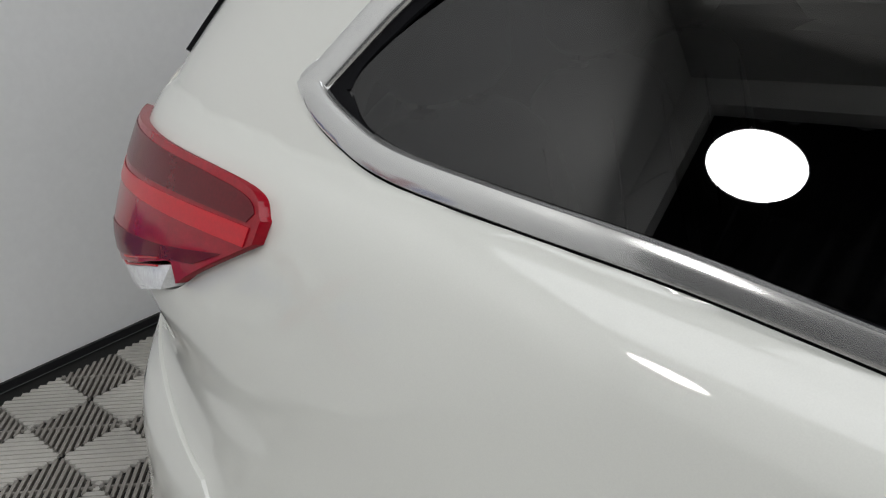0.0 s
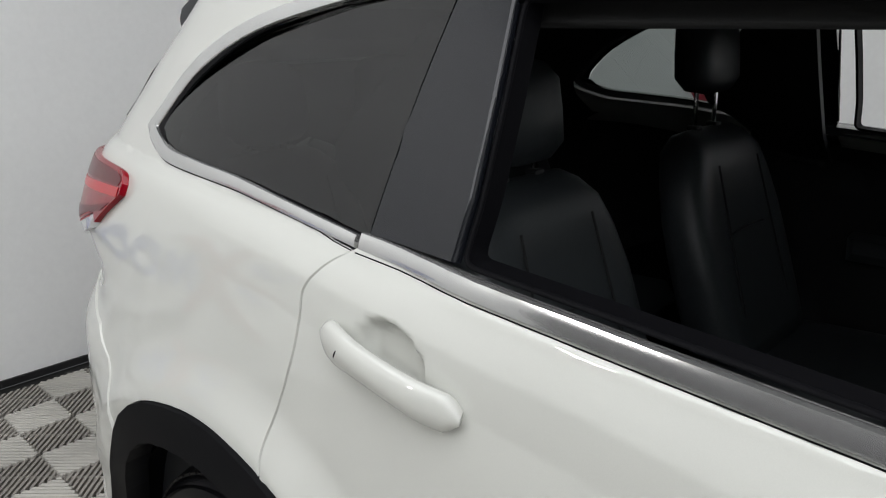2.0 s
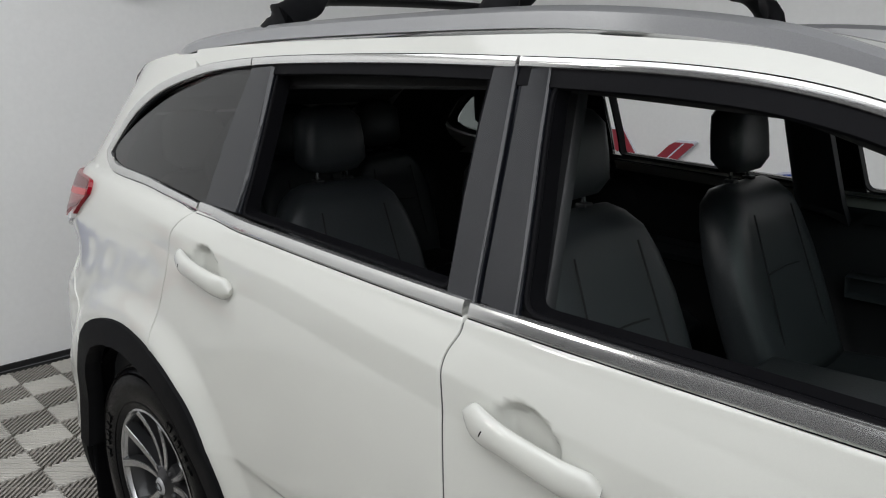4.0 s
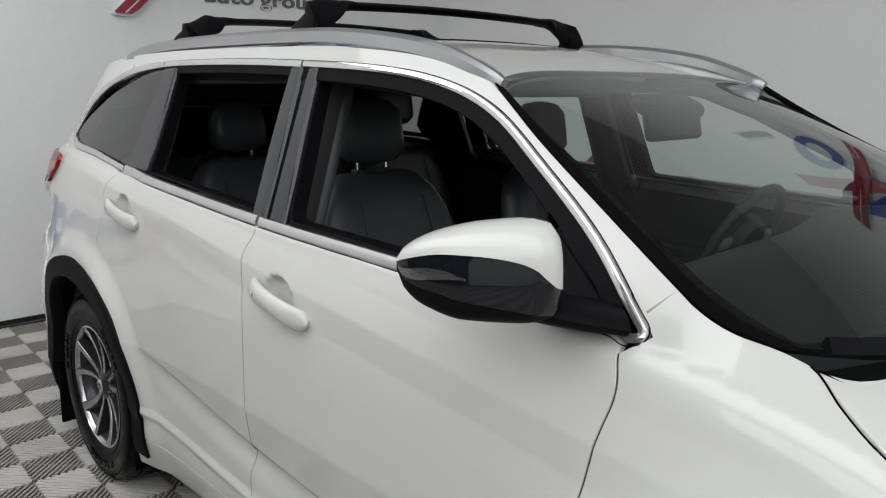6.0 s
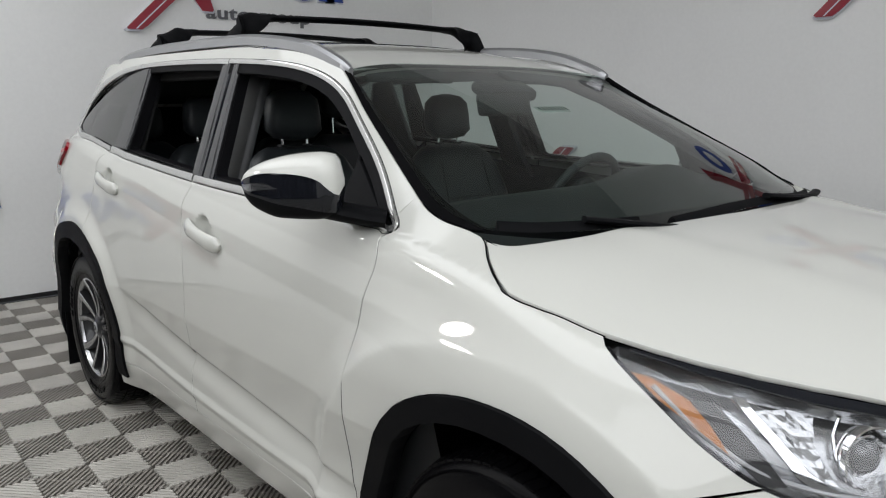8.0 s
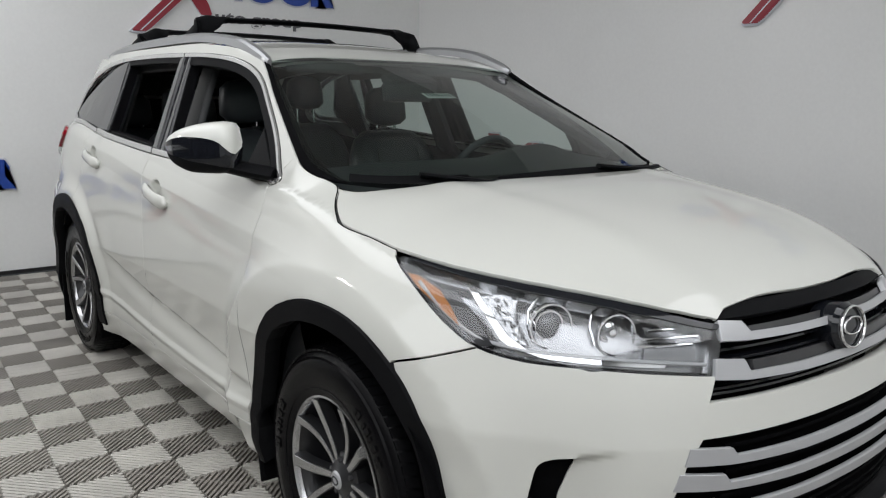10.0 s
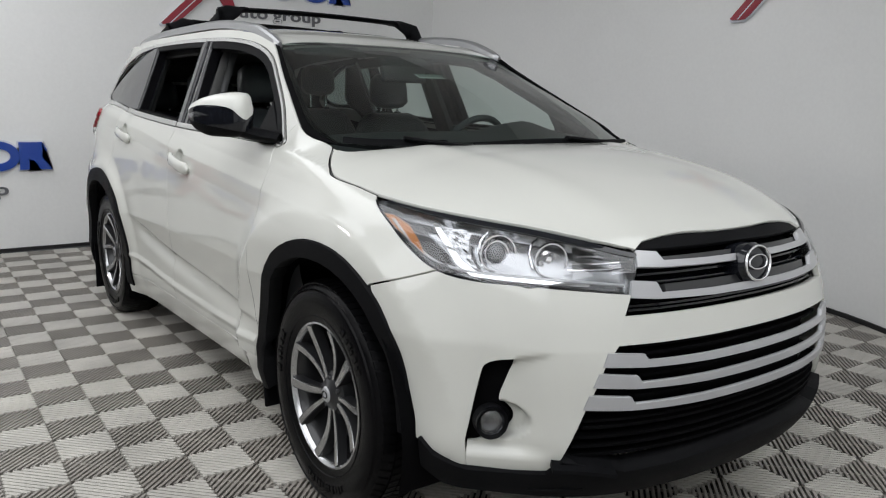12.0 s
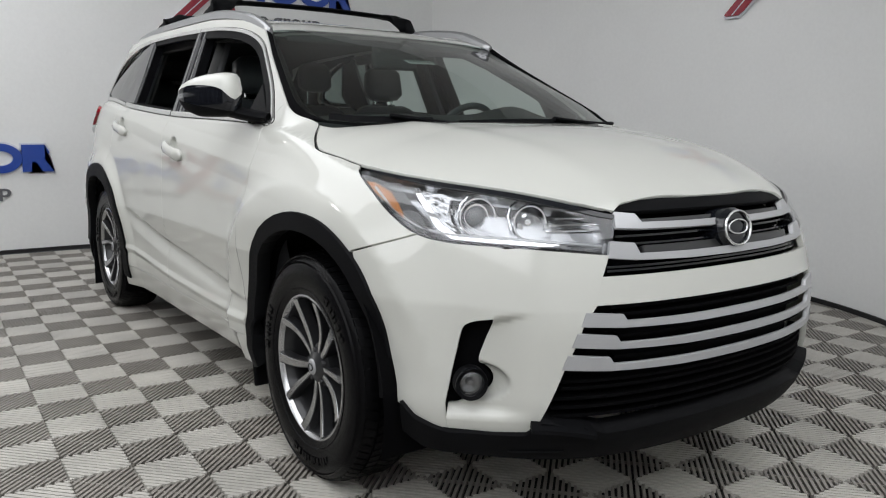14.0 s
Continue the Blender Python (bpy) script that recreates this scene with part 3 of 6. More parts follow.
# ---- signs on the walls ----
def sign(path, start, height, label, group="wall signs"):
    """A raised sign: blue rings and blocks, a red cross of two strokes and grey words, from start metres along a wall."""
    foot = path(start)[0] + Vector((0, 0, height))
    ob = thing("wall_sign", label, "sign", foot, group)

    def spot(a, b, h):
        p, w = path(start + a)
        return p + w * h + Vector((0, 0, b + height)) - foot

    def put(name, poly, low, high, mat):
        part(name, slab(poly, low, high, mat, name, place=spot), ob)

    def stroke(a, b, w):
        return [a, (a[0] + w, a[1]), (b[0] + w, b[1]), b]

    def halo(poly, d=0.014):
        cx, cy = sum(p[0] for p in poly) / len(poly), sum(p[1] for p in poly) / len(poly)
        return [(p[0] + math.copysign(d, p[0] - cx), p[1] + math.copysign(d, p[1] - cy)) for p in poly]

    def annulus(name, cx, cy, rx, ry, hole, low, high, mat):
        n = 40
        bm = bmesh.new()
        rows = [[bm.verts.new(spot(cx + rx * k * math.cos(2 * math.pi * i / n), cy + ry * k2 * math.sin(2 * math.pi * i / n), h)) for i in range(n)]
                for k, k2, h in ((1, 1, low), (1, 1, high), (hole[0], hole[1], high), (hole[0], hole[1], low))]
        for r in range(4):
            for i in range(n):
                bm.faces.new([rows[r][i], rows[r][(i + 1) % n], rows[(r + 1) % 4][(i + 1) % n], rows[(r + 1) % 4][i]])
        part(name, from_bm(name, bm, mat), ob)

    for cx, rx in ((0.08, 0.2), (1.165, 0.165), (1.505, 0.165)):
        annulus("ring", cx, 0.434, rx, 0.122, (0.58, 0.5), 0.012, 0.03, BLUE)
        annulus("ring_edge", cx, 0.434, rx + 0.014, 0.136, (0.5, 0.4), 0.001, 0.012, EDGE_WHITE)
    blocks = [[(0.625, 0.32), (0.70, 0.32), (0.72, 0.44), (0.79, 0.335), (0.83, 0.335), (0.88, 0.44), (0.90, 0.32), (0.975, 0.32), (0.95, 0.546), (0.87, 0.546), (0.81, 0.45), (0.73, 0.546), (0.65, 0.546)],
              [(1.665, 0.32), (1.735, 0.32), (1.735, 0.40), (1.77, 0.40), (1.82, 0.32), (1.905, 0.32), (1.835, 0.42), (1.875, 0.48), (1.84, 0.546), (1.665, 0.546)]]
    for poly in blocks:
        put("block", poly, 0.012, 0.03, BLUE)
        put("block_edge", halo(poly, 0.012), 0.001, 0.012, EDGE_WHITE)
    long_stroke = [(0, 0.012), (0.012, 0.0), (0.11, 0.0), (0.155, 0.03), (0.875, 0.69), (0.86, 0.70), (0.74, 0.70), (0.70, 0.68)]
    short_stroke = [(0.56, 0.215), (0.595, 0.167), (0.675, 0.165), (0.685, 0.178), (0.66, 0.26), (0.33, 0.76), (0.18, 0.76)]
    put("short_stroke", short_stroke, 0.03, 0.042, RED)
    put("short_stroke_edge", halo(short_stroke), 0.001, 0.0295, EDGE_WHITE)
    put("long_stroke", long_stroke, 0.034, 0.05, RED)
    put("long_stroke_edge", halo(long_stroke), 0.002, 0.0335, EDGE_WHITE)
    put("stripe", stroke((0.06, 0.004), (0.80, 0.696), 0.012), 0.05, 0.054, EDGE_WHITE)
    for word, a in (("auto", 0.63), ("group", 1.07)):
        data = bpy.data.curves.new("letters", "FONT")
        data.body, data.size, data.extrude, data.offset = word, 0.142, 0.006, 0.0028
        data.space_character = 1.06
        flat = new("letters", data)
        bpy.context.view_layer.update()
        me = bpy.data.meshes.new_from_object(flat)
        bpy.data.objects.remove(flat)
        for v in me.vertices:
            v.co = spot(a + 1.42 * v.co.x, 0.118 + v.co.y, 0.008 + v.co.z)
        me.materials.append(GREY)
        part("word", me, ob, "grey raised lettering")
    return ob


sign(rear_wall, 0.11, 1.93, "blue and red raised sign high on the rear wall")
sign(rear_wall, -2.745, 0.36, "blue and red raised sign low on the rear wall")
sign(far_wall, -2.7 - WALL_X, 0.33, "blue and red raised sign low on the side wall")
sign(far_wall, 0.05 - WALL_X, 1.925, "blue and red raised sign high on the side wall")


# ---- the car: body ----
car = thing("car", "pearl white seven-seat sport utility car with open side windows", "car")


def flank(line, rear=False):
    """(x, z) points as (u, z) on the skin."""
    return [(around(x, z), z) for x, z in line]


def hood_height(x, y):
    crown = HOOD_LINE(x)
    w = HOOD_EDGE(x)
    t = min(1.15, abs(y) / w)
    ridge = 0.006 * math.exp(-((abs(y) - 0.47 + 0.10 * (x - 1.3)) / 0.06) ** 2)
    return crown - (crown - HOOD_RIM(x)) * t ** (3.2 + 3.0 * step(1.55, 1.25, x)) + ridge


HOOD_LINE = curve([(1.1, 1.122), (1.35, 1.118), (1.55, 1.106), (1.75, 1.08), (1.92, 1.045), (2.05, 0.998), (2.13, 0.955), (2.19, 0.905)])
HOOD_GAP = [(1.201, 1.117), (1.265, 1.085), (1.305, 1.066), (1.333, 1.054), (1.36, 1.042), (1.388, 1.0345), (1.425, 1.0275), (1.48, 1.016), (1.557, 0.999), (1.713, 0.974), (1.876, 0.952), (2.0, 0.932), (2.1, 0.906), (2.165, 0.878)]
HOOD_RIM = curve([(1.1, 1.13)] + HOOD_GAP + [(2.22, 0.85)])
HOOD_EDGE = curve([(1.1, 0.745)] + [(x, -shell(around(x, z), z)[1]) for x, z in HOOD_GAP] + [(2.22, 0.3)])


def hood_skin(x, y):
    return (x, y, hood_height(x, y))


FRONT_ARCH = curve([(-20, 0.45), (5, 0.443), (18, 0.45), (35, 0.482), (50, 0.5), (65, 0.503), (90, 0.496), (112, 0.494), (122, 0.493), (132, 0.48), (145, 0.462), (170, 0.456), (200, 0.46)])
REAR_ARCH = curve([(-20, 0.56), (7, 0.565), (25, 0.578), (42, 0.585), (55, 0.572), (67, 0.555), (80, 0.545), (100, 0.542), (112, 0.545), (125, 0.535), (140, 0.512), (160, 0.5), (190, 0.5)])


def arch(cx, less, a0, a1, n=24):
    """The edge of a wheel opening, less metres inside its outer line."""
    out = []
    for i in range(n + 1):
        a = a0 + (a1 - a0) * i / n
        r = (FRONT_ARCH if cx > 0 else REAR_ARCH)(a) - less
        out.append((cx + r * math.cos(radians(a)), HUB + r * math.sin(radians(a))))
    return out


def under_belt(x0, x1, drop, n=10):
    return [(x0 + (x1 - x0) * i / n, belt(x0 + (x1 - x0) * i / n) - drop) for i in range(n + 1)]


C_GAP = smooth_line([(-1.062, 1.23), (-1.095, 1.206), (-1.124, 1.172), (-1.131, 1.135), (-1.142, 1.08), (-1.159, 1.03), (-1.186, 0.96), (-1.196, 0.915), (-1.192, 0.872)])
B_GAP = smooth_line([(-0.118, 1.15), (-0.122, 1.13), (-0.142, 1.085), (-0.136, 1.0), (-0.124, 0.83), (-0.128, 0.62), (-0.13, 0.565), (-0.152, 0.48), (-0.132, 0.40), (-0.128, 0.368)])
A_GAP = smooth_line([(0.97, 1.10), (0.982, 1.05), (0.964, 0.967), (0.94, 0.827), (0.931, 0.67), (0.926, 0.55), (0.93, 0.47)])
TOP_CHROME = smooth_line([(1.004, 1.13), (0.86, 1.246), (0.684, 1.353), (0.522, 1.442), (0.36, 1.498), (0.162, 1.532), (-0.146, 1.556), (-0.489, 1.576), (-0.862, 1.589), (-1.1, 1.588),
                          (-1.252, 1.577), (-1.467, 1.54), (-1.646, 1.472), (-1.8, 1.355)])
LOW_CHROME = smooth_line([(-1.8, 1.355), (-1.773, 1.328), (-1.71, 1.306), (-1.646, 1.293), (-1.525, 1.285), (-1.4, 1.277), (-1.3, 1.266), (-1.06, 1.233)])
SCREEN_EDGE = smooth_line([(1.165, 1.128), (1.10, 1.148), (1.022, 1.19), (0.845, 1.284), (0.641, 1.394), (0.481, 1.492)])
ROOF_RIM = smooth_line([(0.481, 1.492), (0.274, 1.549), (0.05, 1.577), (-0.162, 1.593), (-0.926, 1.622), (-1.4, 1.622), (-1.8, 1.60)])
HEAD_LOW = smooth_line([(1.575, 0.992), (1.68, 0.935), (1.78, 0.873), (1.863, 0.829), (1.95, 0.811), (2.062, 0.803), (2.148, 0.791), (2.2, 0.779)])
HEAD_TOP = smooth_line([(2.172, 0.874), (2.1, 0.904), (2.0, 0.93), (1.876, 0.95), (1.713, 0.972), (1.575, 0.992)])
TAIL_TOP = smooth_line([(-1.776, 1.24), (-1.80, 1.26), (-1.891, 1.266), (-2.046, 1.267), (-2.163, 1.266), (-2.27, 1.262)])
TAIL_LOW = smooth_line([(-2.28, 1.04), (-2.16, 1.075), (-2.05, 1.105), (-1.972, 1.122), (-1.899, 1.163), (-1.785, 1.218)])


def gap(line, d):
    return [(x + d, z) for x, z in line]


front_doors, rear_doors = {}, {}
for side in (-1, 1):
    # fender
    tip = arch(AXLE, 0, 170, 54.5)
    fender = gap(A_GAP, 0.0027) + tip + [(1.69, 0.776), (1.862, 0.832)] + HEAD_LOW[:18][::-1] + [(x, HOOD_RIM(x)) for x in (1.565, 1.5, 1.43, 1.4, 1.365, 1.34, 1.315, 1.29, 1.265, 1.24, 1.215, 1.2)] + SCREEN_EDGE[:13] + [(0.985, 1.15), (1.008, 1.125)]
    panel("fender", flank(fender), shell, PAINT, car, side=side, grid=(0.009, 0.008))
    # doors
    door = panel("front_door", flank(gap(B_GAP, 0.0027) + [(0.3, 0.37), (0.905, 0.37), (0.915, 0.42)] + gap(A_GAP, -0.0027)[::-1] + under_belt(0.96, -0.112, -0.004)), shell, PAINT, car, side=side, grid=(0.02, 0.0065))
    front_doors[side] = door
    rear = arch(-AXLE, 0, 66.5, 8) + [(-0.835, 0.372), (-0.5, 0.37)] + gap(B_GAP, -0.0027)[::-1] + under_belt(-0.126, -1.05, -0.004) + gap(C_GAP, 0.0027)
    rear_doors[side] = panel("rear_door", flank(rear), shell, PAINT, car, side=side, grid=(0.02, 0.0065))
    # quarter panel, down to the bumper and back to the tail lamp
    quarter = gap(C_GAP, -0.0027)[::-1] + LOW_CHROME[::-1] + TOP_CHROME[::-1][:19] + [(-1.27, 1.60)] + [(-1.4, 1.622), (-1.8, 1.60), (-2.0, 1.56), (-2.08, 1.46), (-2.16, 1.36), (-2.26, 1.29)] + TAIL_TOP[::-1] + TAIL_LOW[::-1] + [(-2.24, 0.985), (-2.05, 0.95), (-1.9, 0.93), (-1.83, 0.88), (-1.78, 0.79)] + arch(-AXLE, 0, 132, 69)
    panel("quarter_panel", flank(quarter), shell, PAINT, car, side=side, grid=(0.02, 0.0065))
    pillar = TOP_CHROME[:-19] + [(-1.27, 1.60)] + [(-1.27, 1.624)] + [p for p in ROOF_RIM[::-1] if p[0] > -1.26] + SCREEN_EDGE[12:][::-1] + [(0.983, 1.155)]
    panel("roof_side", flank(pillar), shell, PAINT, car, side=side, grid=(0.04, 0.02))
    # rear bumper
    bumper = [(-1.826, 0.876), (-1.9, 0.926), (-2.05, 0.946), (-2.24, 0.98), (-2.5, 0.99)] + [(-2.5, 0.45), (-2.0, 0.42), (-1.86, 0.42)] + arch(-AXLE, 0, 172, 134)
    panel("rear_bumper", [(around(x, z), z) if x > -2.3 else (rear_at(z) - SPAN + 0.001, z) for x, z in bumper], shell, PAINT, car, side=side, off=0.004, grid=(0.04, 0.03))
    panel("rear_valance", [(rear_at(z) - SPAN + 0.001 if x < -2.3 else around(x, z), z) for x, z in [(-2.5, 0.446), (-2.0, 0.416), (-1.86, 0.416), (-1.87, 0.25), (-2.5, 0.25)]], shell, PLASTIC, car, side=side, grid=(0.05, 0.04))
    panel("tailgate_side", [(around(-2.24, 1.0), 1.0), (rear_at(1.0) - SPAN * 1.08, 1.0), (rear_at(1.28) - SPAN * 1.08, 1.28), (rear_at(1.5) - SPAN * 1.08, 1.5), (around(-2.10, 1.5), 1.5), (around(-2.2, 1.32), 1.32), (around(-2.235, 1.15), 1.15)], shell, PAINT, car, side=side)
    panel("rear_glass", [(rear_at(1.505) - SPAN, 1.505), (around(-2.09, 1.505), 1.505), (around(-2.015, 1.6), 1.6), (rear_at(1.6) - SPAN, 1.6)], shell, TINT, car, side=side, flange=0)
    panel("tailgate_lining", [(around(-2.12, 0.7), 0.7), (rear_at(0.7) - SPAN * 1.08, 0.7), (rear_at(1.5) - SPAN * 1.08, 1.5), (around(-2.0, 1.5), 1.5), (around(-2.08, 1.3), 1.3)], shell, CABIN, car, side=side, off=-0.07, flange=0)
    # sill
    panel("sill", flank([(-0.9, 0.366), (0.92, 0.366), (0.93, 0.26), (-0.92, 0.26)]), shell, PAINT, car, side=side, grid=(0.08, 0.02))
    # wheel arch mouldings
    for cx, a0, a1 in ((AXLE, 193, 2), (-AXLE, 176, -6)):
        ring_line = arch(cx, 0.002, a0, a1) + arch(cx, 0.055 if cx > 0 else 0.075, a1, a0)
        panel("arch_moulding", flank(ring_line), shell, PLASTIC, car, side=side, off=0.010, flange=0.05, grid=(0.04, 0.04))

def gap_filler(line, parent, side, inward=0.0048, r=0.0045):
    """A strip down in a panel gap, coloured as the shade that lies there."""
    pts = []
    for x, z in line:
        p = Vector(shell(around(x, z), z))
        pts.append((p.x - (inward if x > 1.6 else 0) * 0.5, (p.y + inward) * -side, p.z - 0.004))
    return tube("gap_seal", pts, r, GAP_SHADE, parent, 6, up=(0, 1, 0.01))


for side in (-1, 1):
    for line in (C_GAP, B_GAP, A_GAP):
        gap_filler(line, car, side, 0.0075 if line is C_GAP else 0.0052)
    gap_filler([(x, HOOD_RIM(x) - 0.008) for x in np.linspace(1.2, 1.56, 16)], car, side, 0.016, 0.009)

    tube("hood_joint", [(x, HOOD_EDGE(x) * side, HOOD_RIM(x) - 0.0005) for x in np.linspace(1.205, 1.57, 30)], 0.0017, DULL_BLACK, car, 6)

# hood, from the cowl to the lamps and the grille
COWL = [(1.375, 0.0), (1.358, -0.37), (1.328, -0.55), (1.27, -0.70), (1.215, -0.752)]
hood_half = smooth_line(COWL, 4) + [(x, -HOOD_EDGE(x) + 0.007) for x in (1.215, 1.24, 1.265, 1.29, 1.315, 1.34, 1.365, 1.4, 1.43, 1.5, 1.56)] + [(x, -HOOD_EDGE(x) + 0.008) for x in (1.58, 1.65, 1.72, 1.8, 1.87, 1.94, 2.0, 2.05, 2.1, 2.14, 2.165)] + smooth_line([(2.158, -0.36), (2.165, -0.24), (2.178, -0.1), (2.18, 0.0)], 3)
hood = panel("hood", hood_half + [(x, -y) for x, y in hood_half[::-1][1:-1]], hood_skin, PAINT, car, grid=(0.03, 0.022), flange=0.012)

panel("hood_underside", [(x * 0.99 + 0.01, y * 0.985) for x, y in hood_half + [(x, -y) for x, y in hood_half[::-1][1:-1]]], hood_skin, DULL_BLACK, car, grid=(0.08, 0.08), off=-0.03, flange=0)


# roof and glass
def roof_skin(x, y):
    rim = ROOF_EDGE(x)
    w = -shell(around(x, rim), rim)[1] - 0.012
    t = min(1.1, abs(y) / w)
    return (x, y, ROOF_LINE(x) - (ROOF_LINE(x) - rim) * t ** 2.6)


ROOF_LINE = curve([(-2.1, 1.57), (-1.8, 1.625), (-1.2, 1.652), (-0.6, 1.655), (-0.1, 1.63), (0.15, 1.582), (0.32, 1.533), (0.5, 1.468)])
ROOF_EDGE = curve([(-2.1, 1.54), (-1.8, 1.595), (-1.4, 1.618), (-0.926, 1.617), (-0.162, 1.588), (0.05, 1.572), (0.274, 1.543), (0.485, 1.487)])
roof_half = smooth_line([(0.335, 0.0), (0.365, -0.2), (0.40, -0.4), (0.44, -0.53), (0.47, -0.598)], 4) + [(x, shell(around(x, ROOF_EDGE(x)), ROOF_EDGE(x))[1] + 0.012) for x in (0.4, 0.3, 0.2, 0.1, 0.0, -0.2, -0.4, -0.6, -0.8, -1.0, -1.2, -1.4, -1.6, -1.78)] + [(-1.9, -0.5), (-1.97, -0.3), (-1.99, 0)]
panel("roof", roof_half + [(x, -y) for x, y in roof_half[::-1][1:-1]], roof_skin, PAINT, car, grid=(0.05, 0.05), flange=0.02)


SCREEN_X = curve([(k / (len(SCREEN_EDGE) - 1), p[0]) for k, p in enumerate(SCREEN_EDGE)])
SCREEN_Z = curve([(k / (len(SCREEN_EDGE) - 1), p[1]) for k, p in enumerate(SCREEN_EDGE)])


def screen_skin(v, w):
    """v from -1 (near side) to 1, w from 0 at the cowl to 1 at the roof."""
    a = abs(v) ** 3.6
    x, z = SCREEN_X(w), SCREEN_Z(w)
    side_y = half_width(x, z) - 0.006
    bow = math.sin(math.pi * min(1, max(0, w)))
    mid_x, mid_z = 1.335 - w + 0.02 * bow, 1.088 + 0.446 * w + 0.03 * bow
    return (mid_x + (x - mid_x) * a, side_y * v, mid_z + (z - mid_z) * a)


for v0, v1 in ((-1.0, -0.966), (0.96, 1.0)):
    panel("screen_edge_trim", [(v0, 0.0), (v1, 0.0), (v1, 0.99), (v0, 0.99)], screen_skin, DULL_BLACK, car, grid=(0.02, 0.06), off=0.004, flange=0.004)
screen_poly = [(-1, 0.03), (-0.5, 0.03), (0.0, 0.03), (0.5, 0.03), (1, 0.03), (1, 1), (-1, 1)]
screen = panel("windscreen", [(v * 0.99, w * 0.985) for v, w in screen_poly], screen_skin, SCREEN, car, grid=(0.08, 0.06), flange=0, label="clear windscreen with dark edges")
for v0, v1, w0, w1 in ((-1.0, -0.935, 0.0, 1.0), (0.935, 1.0, 0.0, 1.0), (-0.935, 0.935, 0.0, 0.07), (-0.935, 0.935, 0.955, 0.99)):
    panel("screen_border", [(v0, w0), (v1, w0), (v1, w1), (v0, w1)], screen_skin, DULL_BLACK if w1 > 0.1 else PLASTIC, car, grid=(0.08, 0.06), off=-0.004, flange=0)


# ---- the car: front ----
def front(line):
    """(y, z) points as (u, z) round the nose; y below zero is the near side."""
    return [(across(y, z), z) for y, z in line]


def both(line):
    return line + [(-y, z) for y, z in line[::-1]]


SLOT = smooth_line([(2.066, 0.625), (2.03, 0.618), (2.006, 0.602), (1.996, 0.565), (1.984, 0.48), (1.9735, 0.392)], 4)
SLOT_IN = smooth_line([(1.9745, 0.389), (1.995, 0.392), (2.016, 0.412), (2.045, 0.425), (2.054, 0.465), (2.032, 0.507), (2.044, 0.562), (2.066, 0.625)], 4)


def bumper_skin(u, z):
    """The bumper with a sunk cheek inside the fog lamp's slot, a crease over it and a scoop round the lamp."""
    x, y, z = shell(u, z)
    top = 0.624 + (x - 2.066) * 0.31
    sunk = 0.024 * step(top + 0.004, top - 0.014, z) * step(2.145, 2.05, x) * step(0.352, 0.39, z)
    sunk += 0.03 * step(1.08, 0.72, math.hypot((x - 2.028) / 0.064, (z - 0.452) / 0.05))
    return (x - 0.6 * sunk, y + 0.8 * sunk, z)



for side in (-1, 1):
    seam = [(1.698, 0.772), (1.866, 0.828)]
    outer = seam + HEAD_LOW[18:30] + [(2.062, 0.799)] + SLOT + [(1.97, 0.327)] + smooth_line([(1.96, 0.328), (1.899, 0.35), (1.85, 0.372)], 3) + arch(AXLE, 0, 2, 52)
    panel("front_bumper", flank(outer), shell, PAINT, car, side=side, grid=(0.025, 0.02))
    inner_edge = [(2.062, 0.799)] + [p for p in HEAD_LOW if p[0] > 2.07]
    inner = flank(inner_edge) + front([(-0.464, 0.728), (-0.486, 0.655), (-0.522, 0.60), (-0.562, 0.49), (-0.603, 0.365), (-0.615, 0.325)]) + flank([(2.05, 0.322), (1.9708, 0.327)]) + flank(SLOT_IN)
    panel("front_bumper", inner, bumper_skin, PAINT, car, side=side, grid=(0.011, 0.009))
    panel("fog_recess", flank(SLOT + SLOT_IN), shell, DULL_BLACK, car, side=side, off=-0.04, flange=0)
panel("front_bumper", front(both([(-0.464, 0.727), (-0.486, 0.656)])), shell, PAINT, car, grid=(0.03, 0.02), flange=0.03, label="white bumper bar between two grilles")

upper = panel("upper_grille", front(both([(-0.40, 0.915), (-0.45, 0.80), (-0.464, 0.72)])), shell, DULL_BLACK, car, off=-0.06, flange=0.02, grid=(0.04, 0.03), label="black grille with two silver bars")
lower = panel("lower_grille", front(both([(-0.49, 0.662), (-0.562, 0.49), (-0.61, 0.33)])), shell, DULL_BLACK, car, off=-0.07, flange=0.02, grid=(0.04, 0.03), label="black lower grille with three silver bars")


def grille_bar(parent, ends, notch, thin, name="bar"):
    """A bar with a broad block at each end. ends: (y, low, high) at the tip; notch: (y, high); thin: (low, high) in the middle."""
    (y0, low0, high0), (y1, high1), (low, high) = ends, notch, thin
    half = [(-y0, low0)] + [(-y1, low0 * 0.45 + low * 0.55)] + [(-y1 * 0.5, low + 0.001), (0, low)]
    top = [(0, high), (-y1 * 0.5, high), (-y1 + 0.012, high + 0.003), (-y1 + 0.004, high1 - 0.006), (-y1, high1), (-y0 + 0.012, high0)]
    poly = front(half) + front([(-y, z) for y, z in half[::-1][1:]]) + front([(-y, z) for y, z in top[::-1]]) + front(top[1:])
    return panel(name, poly, shell, SILVER, parent, grid=(0.02, 0.02), off=0.004, flange=0.014)


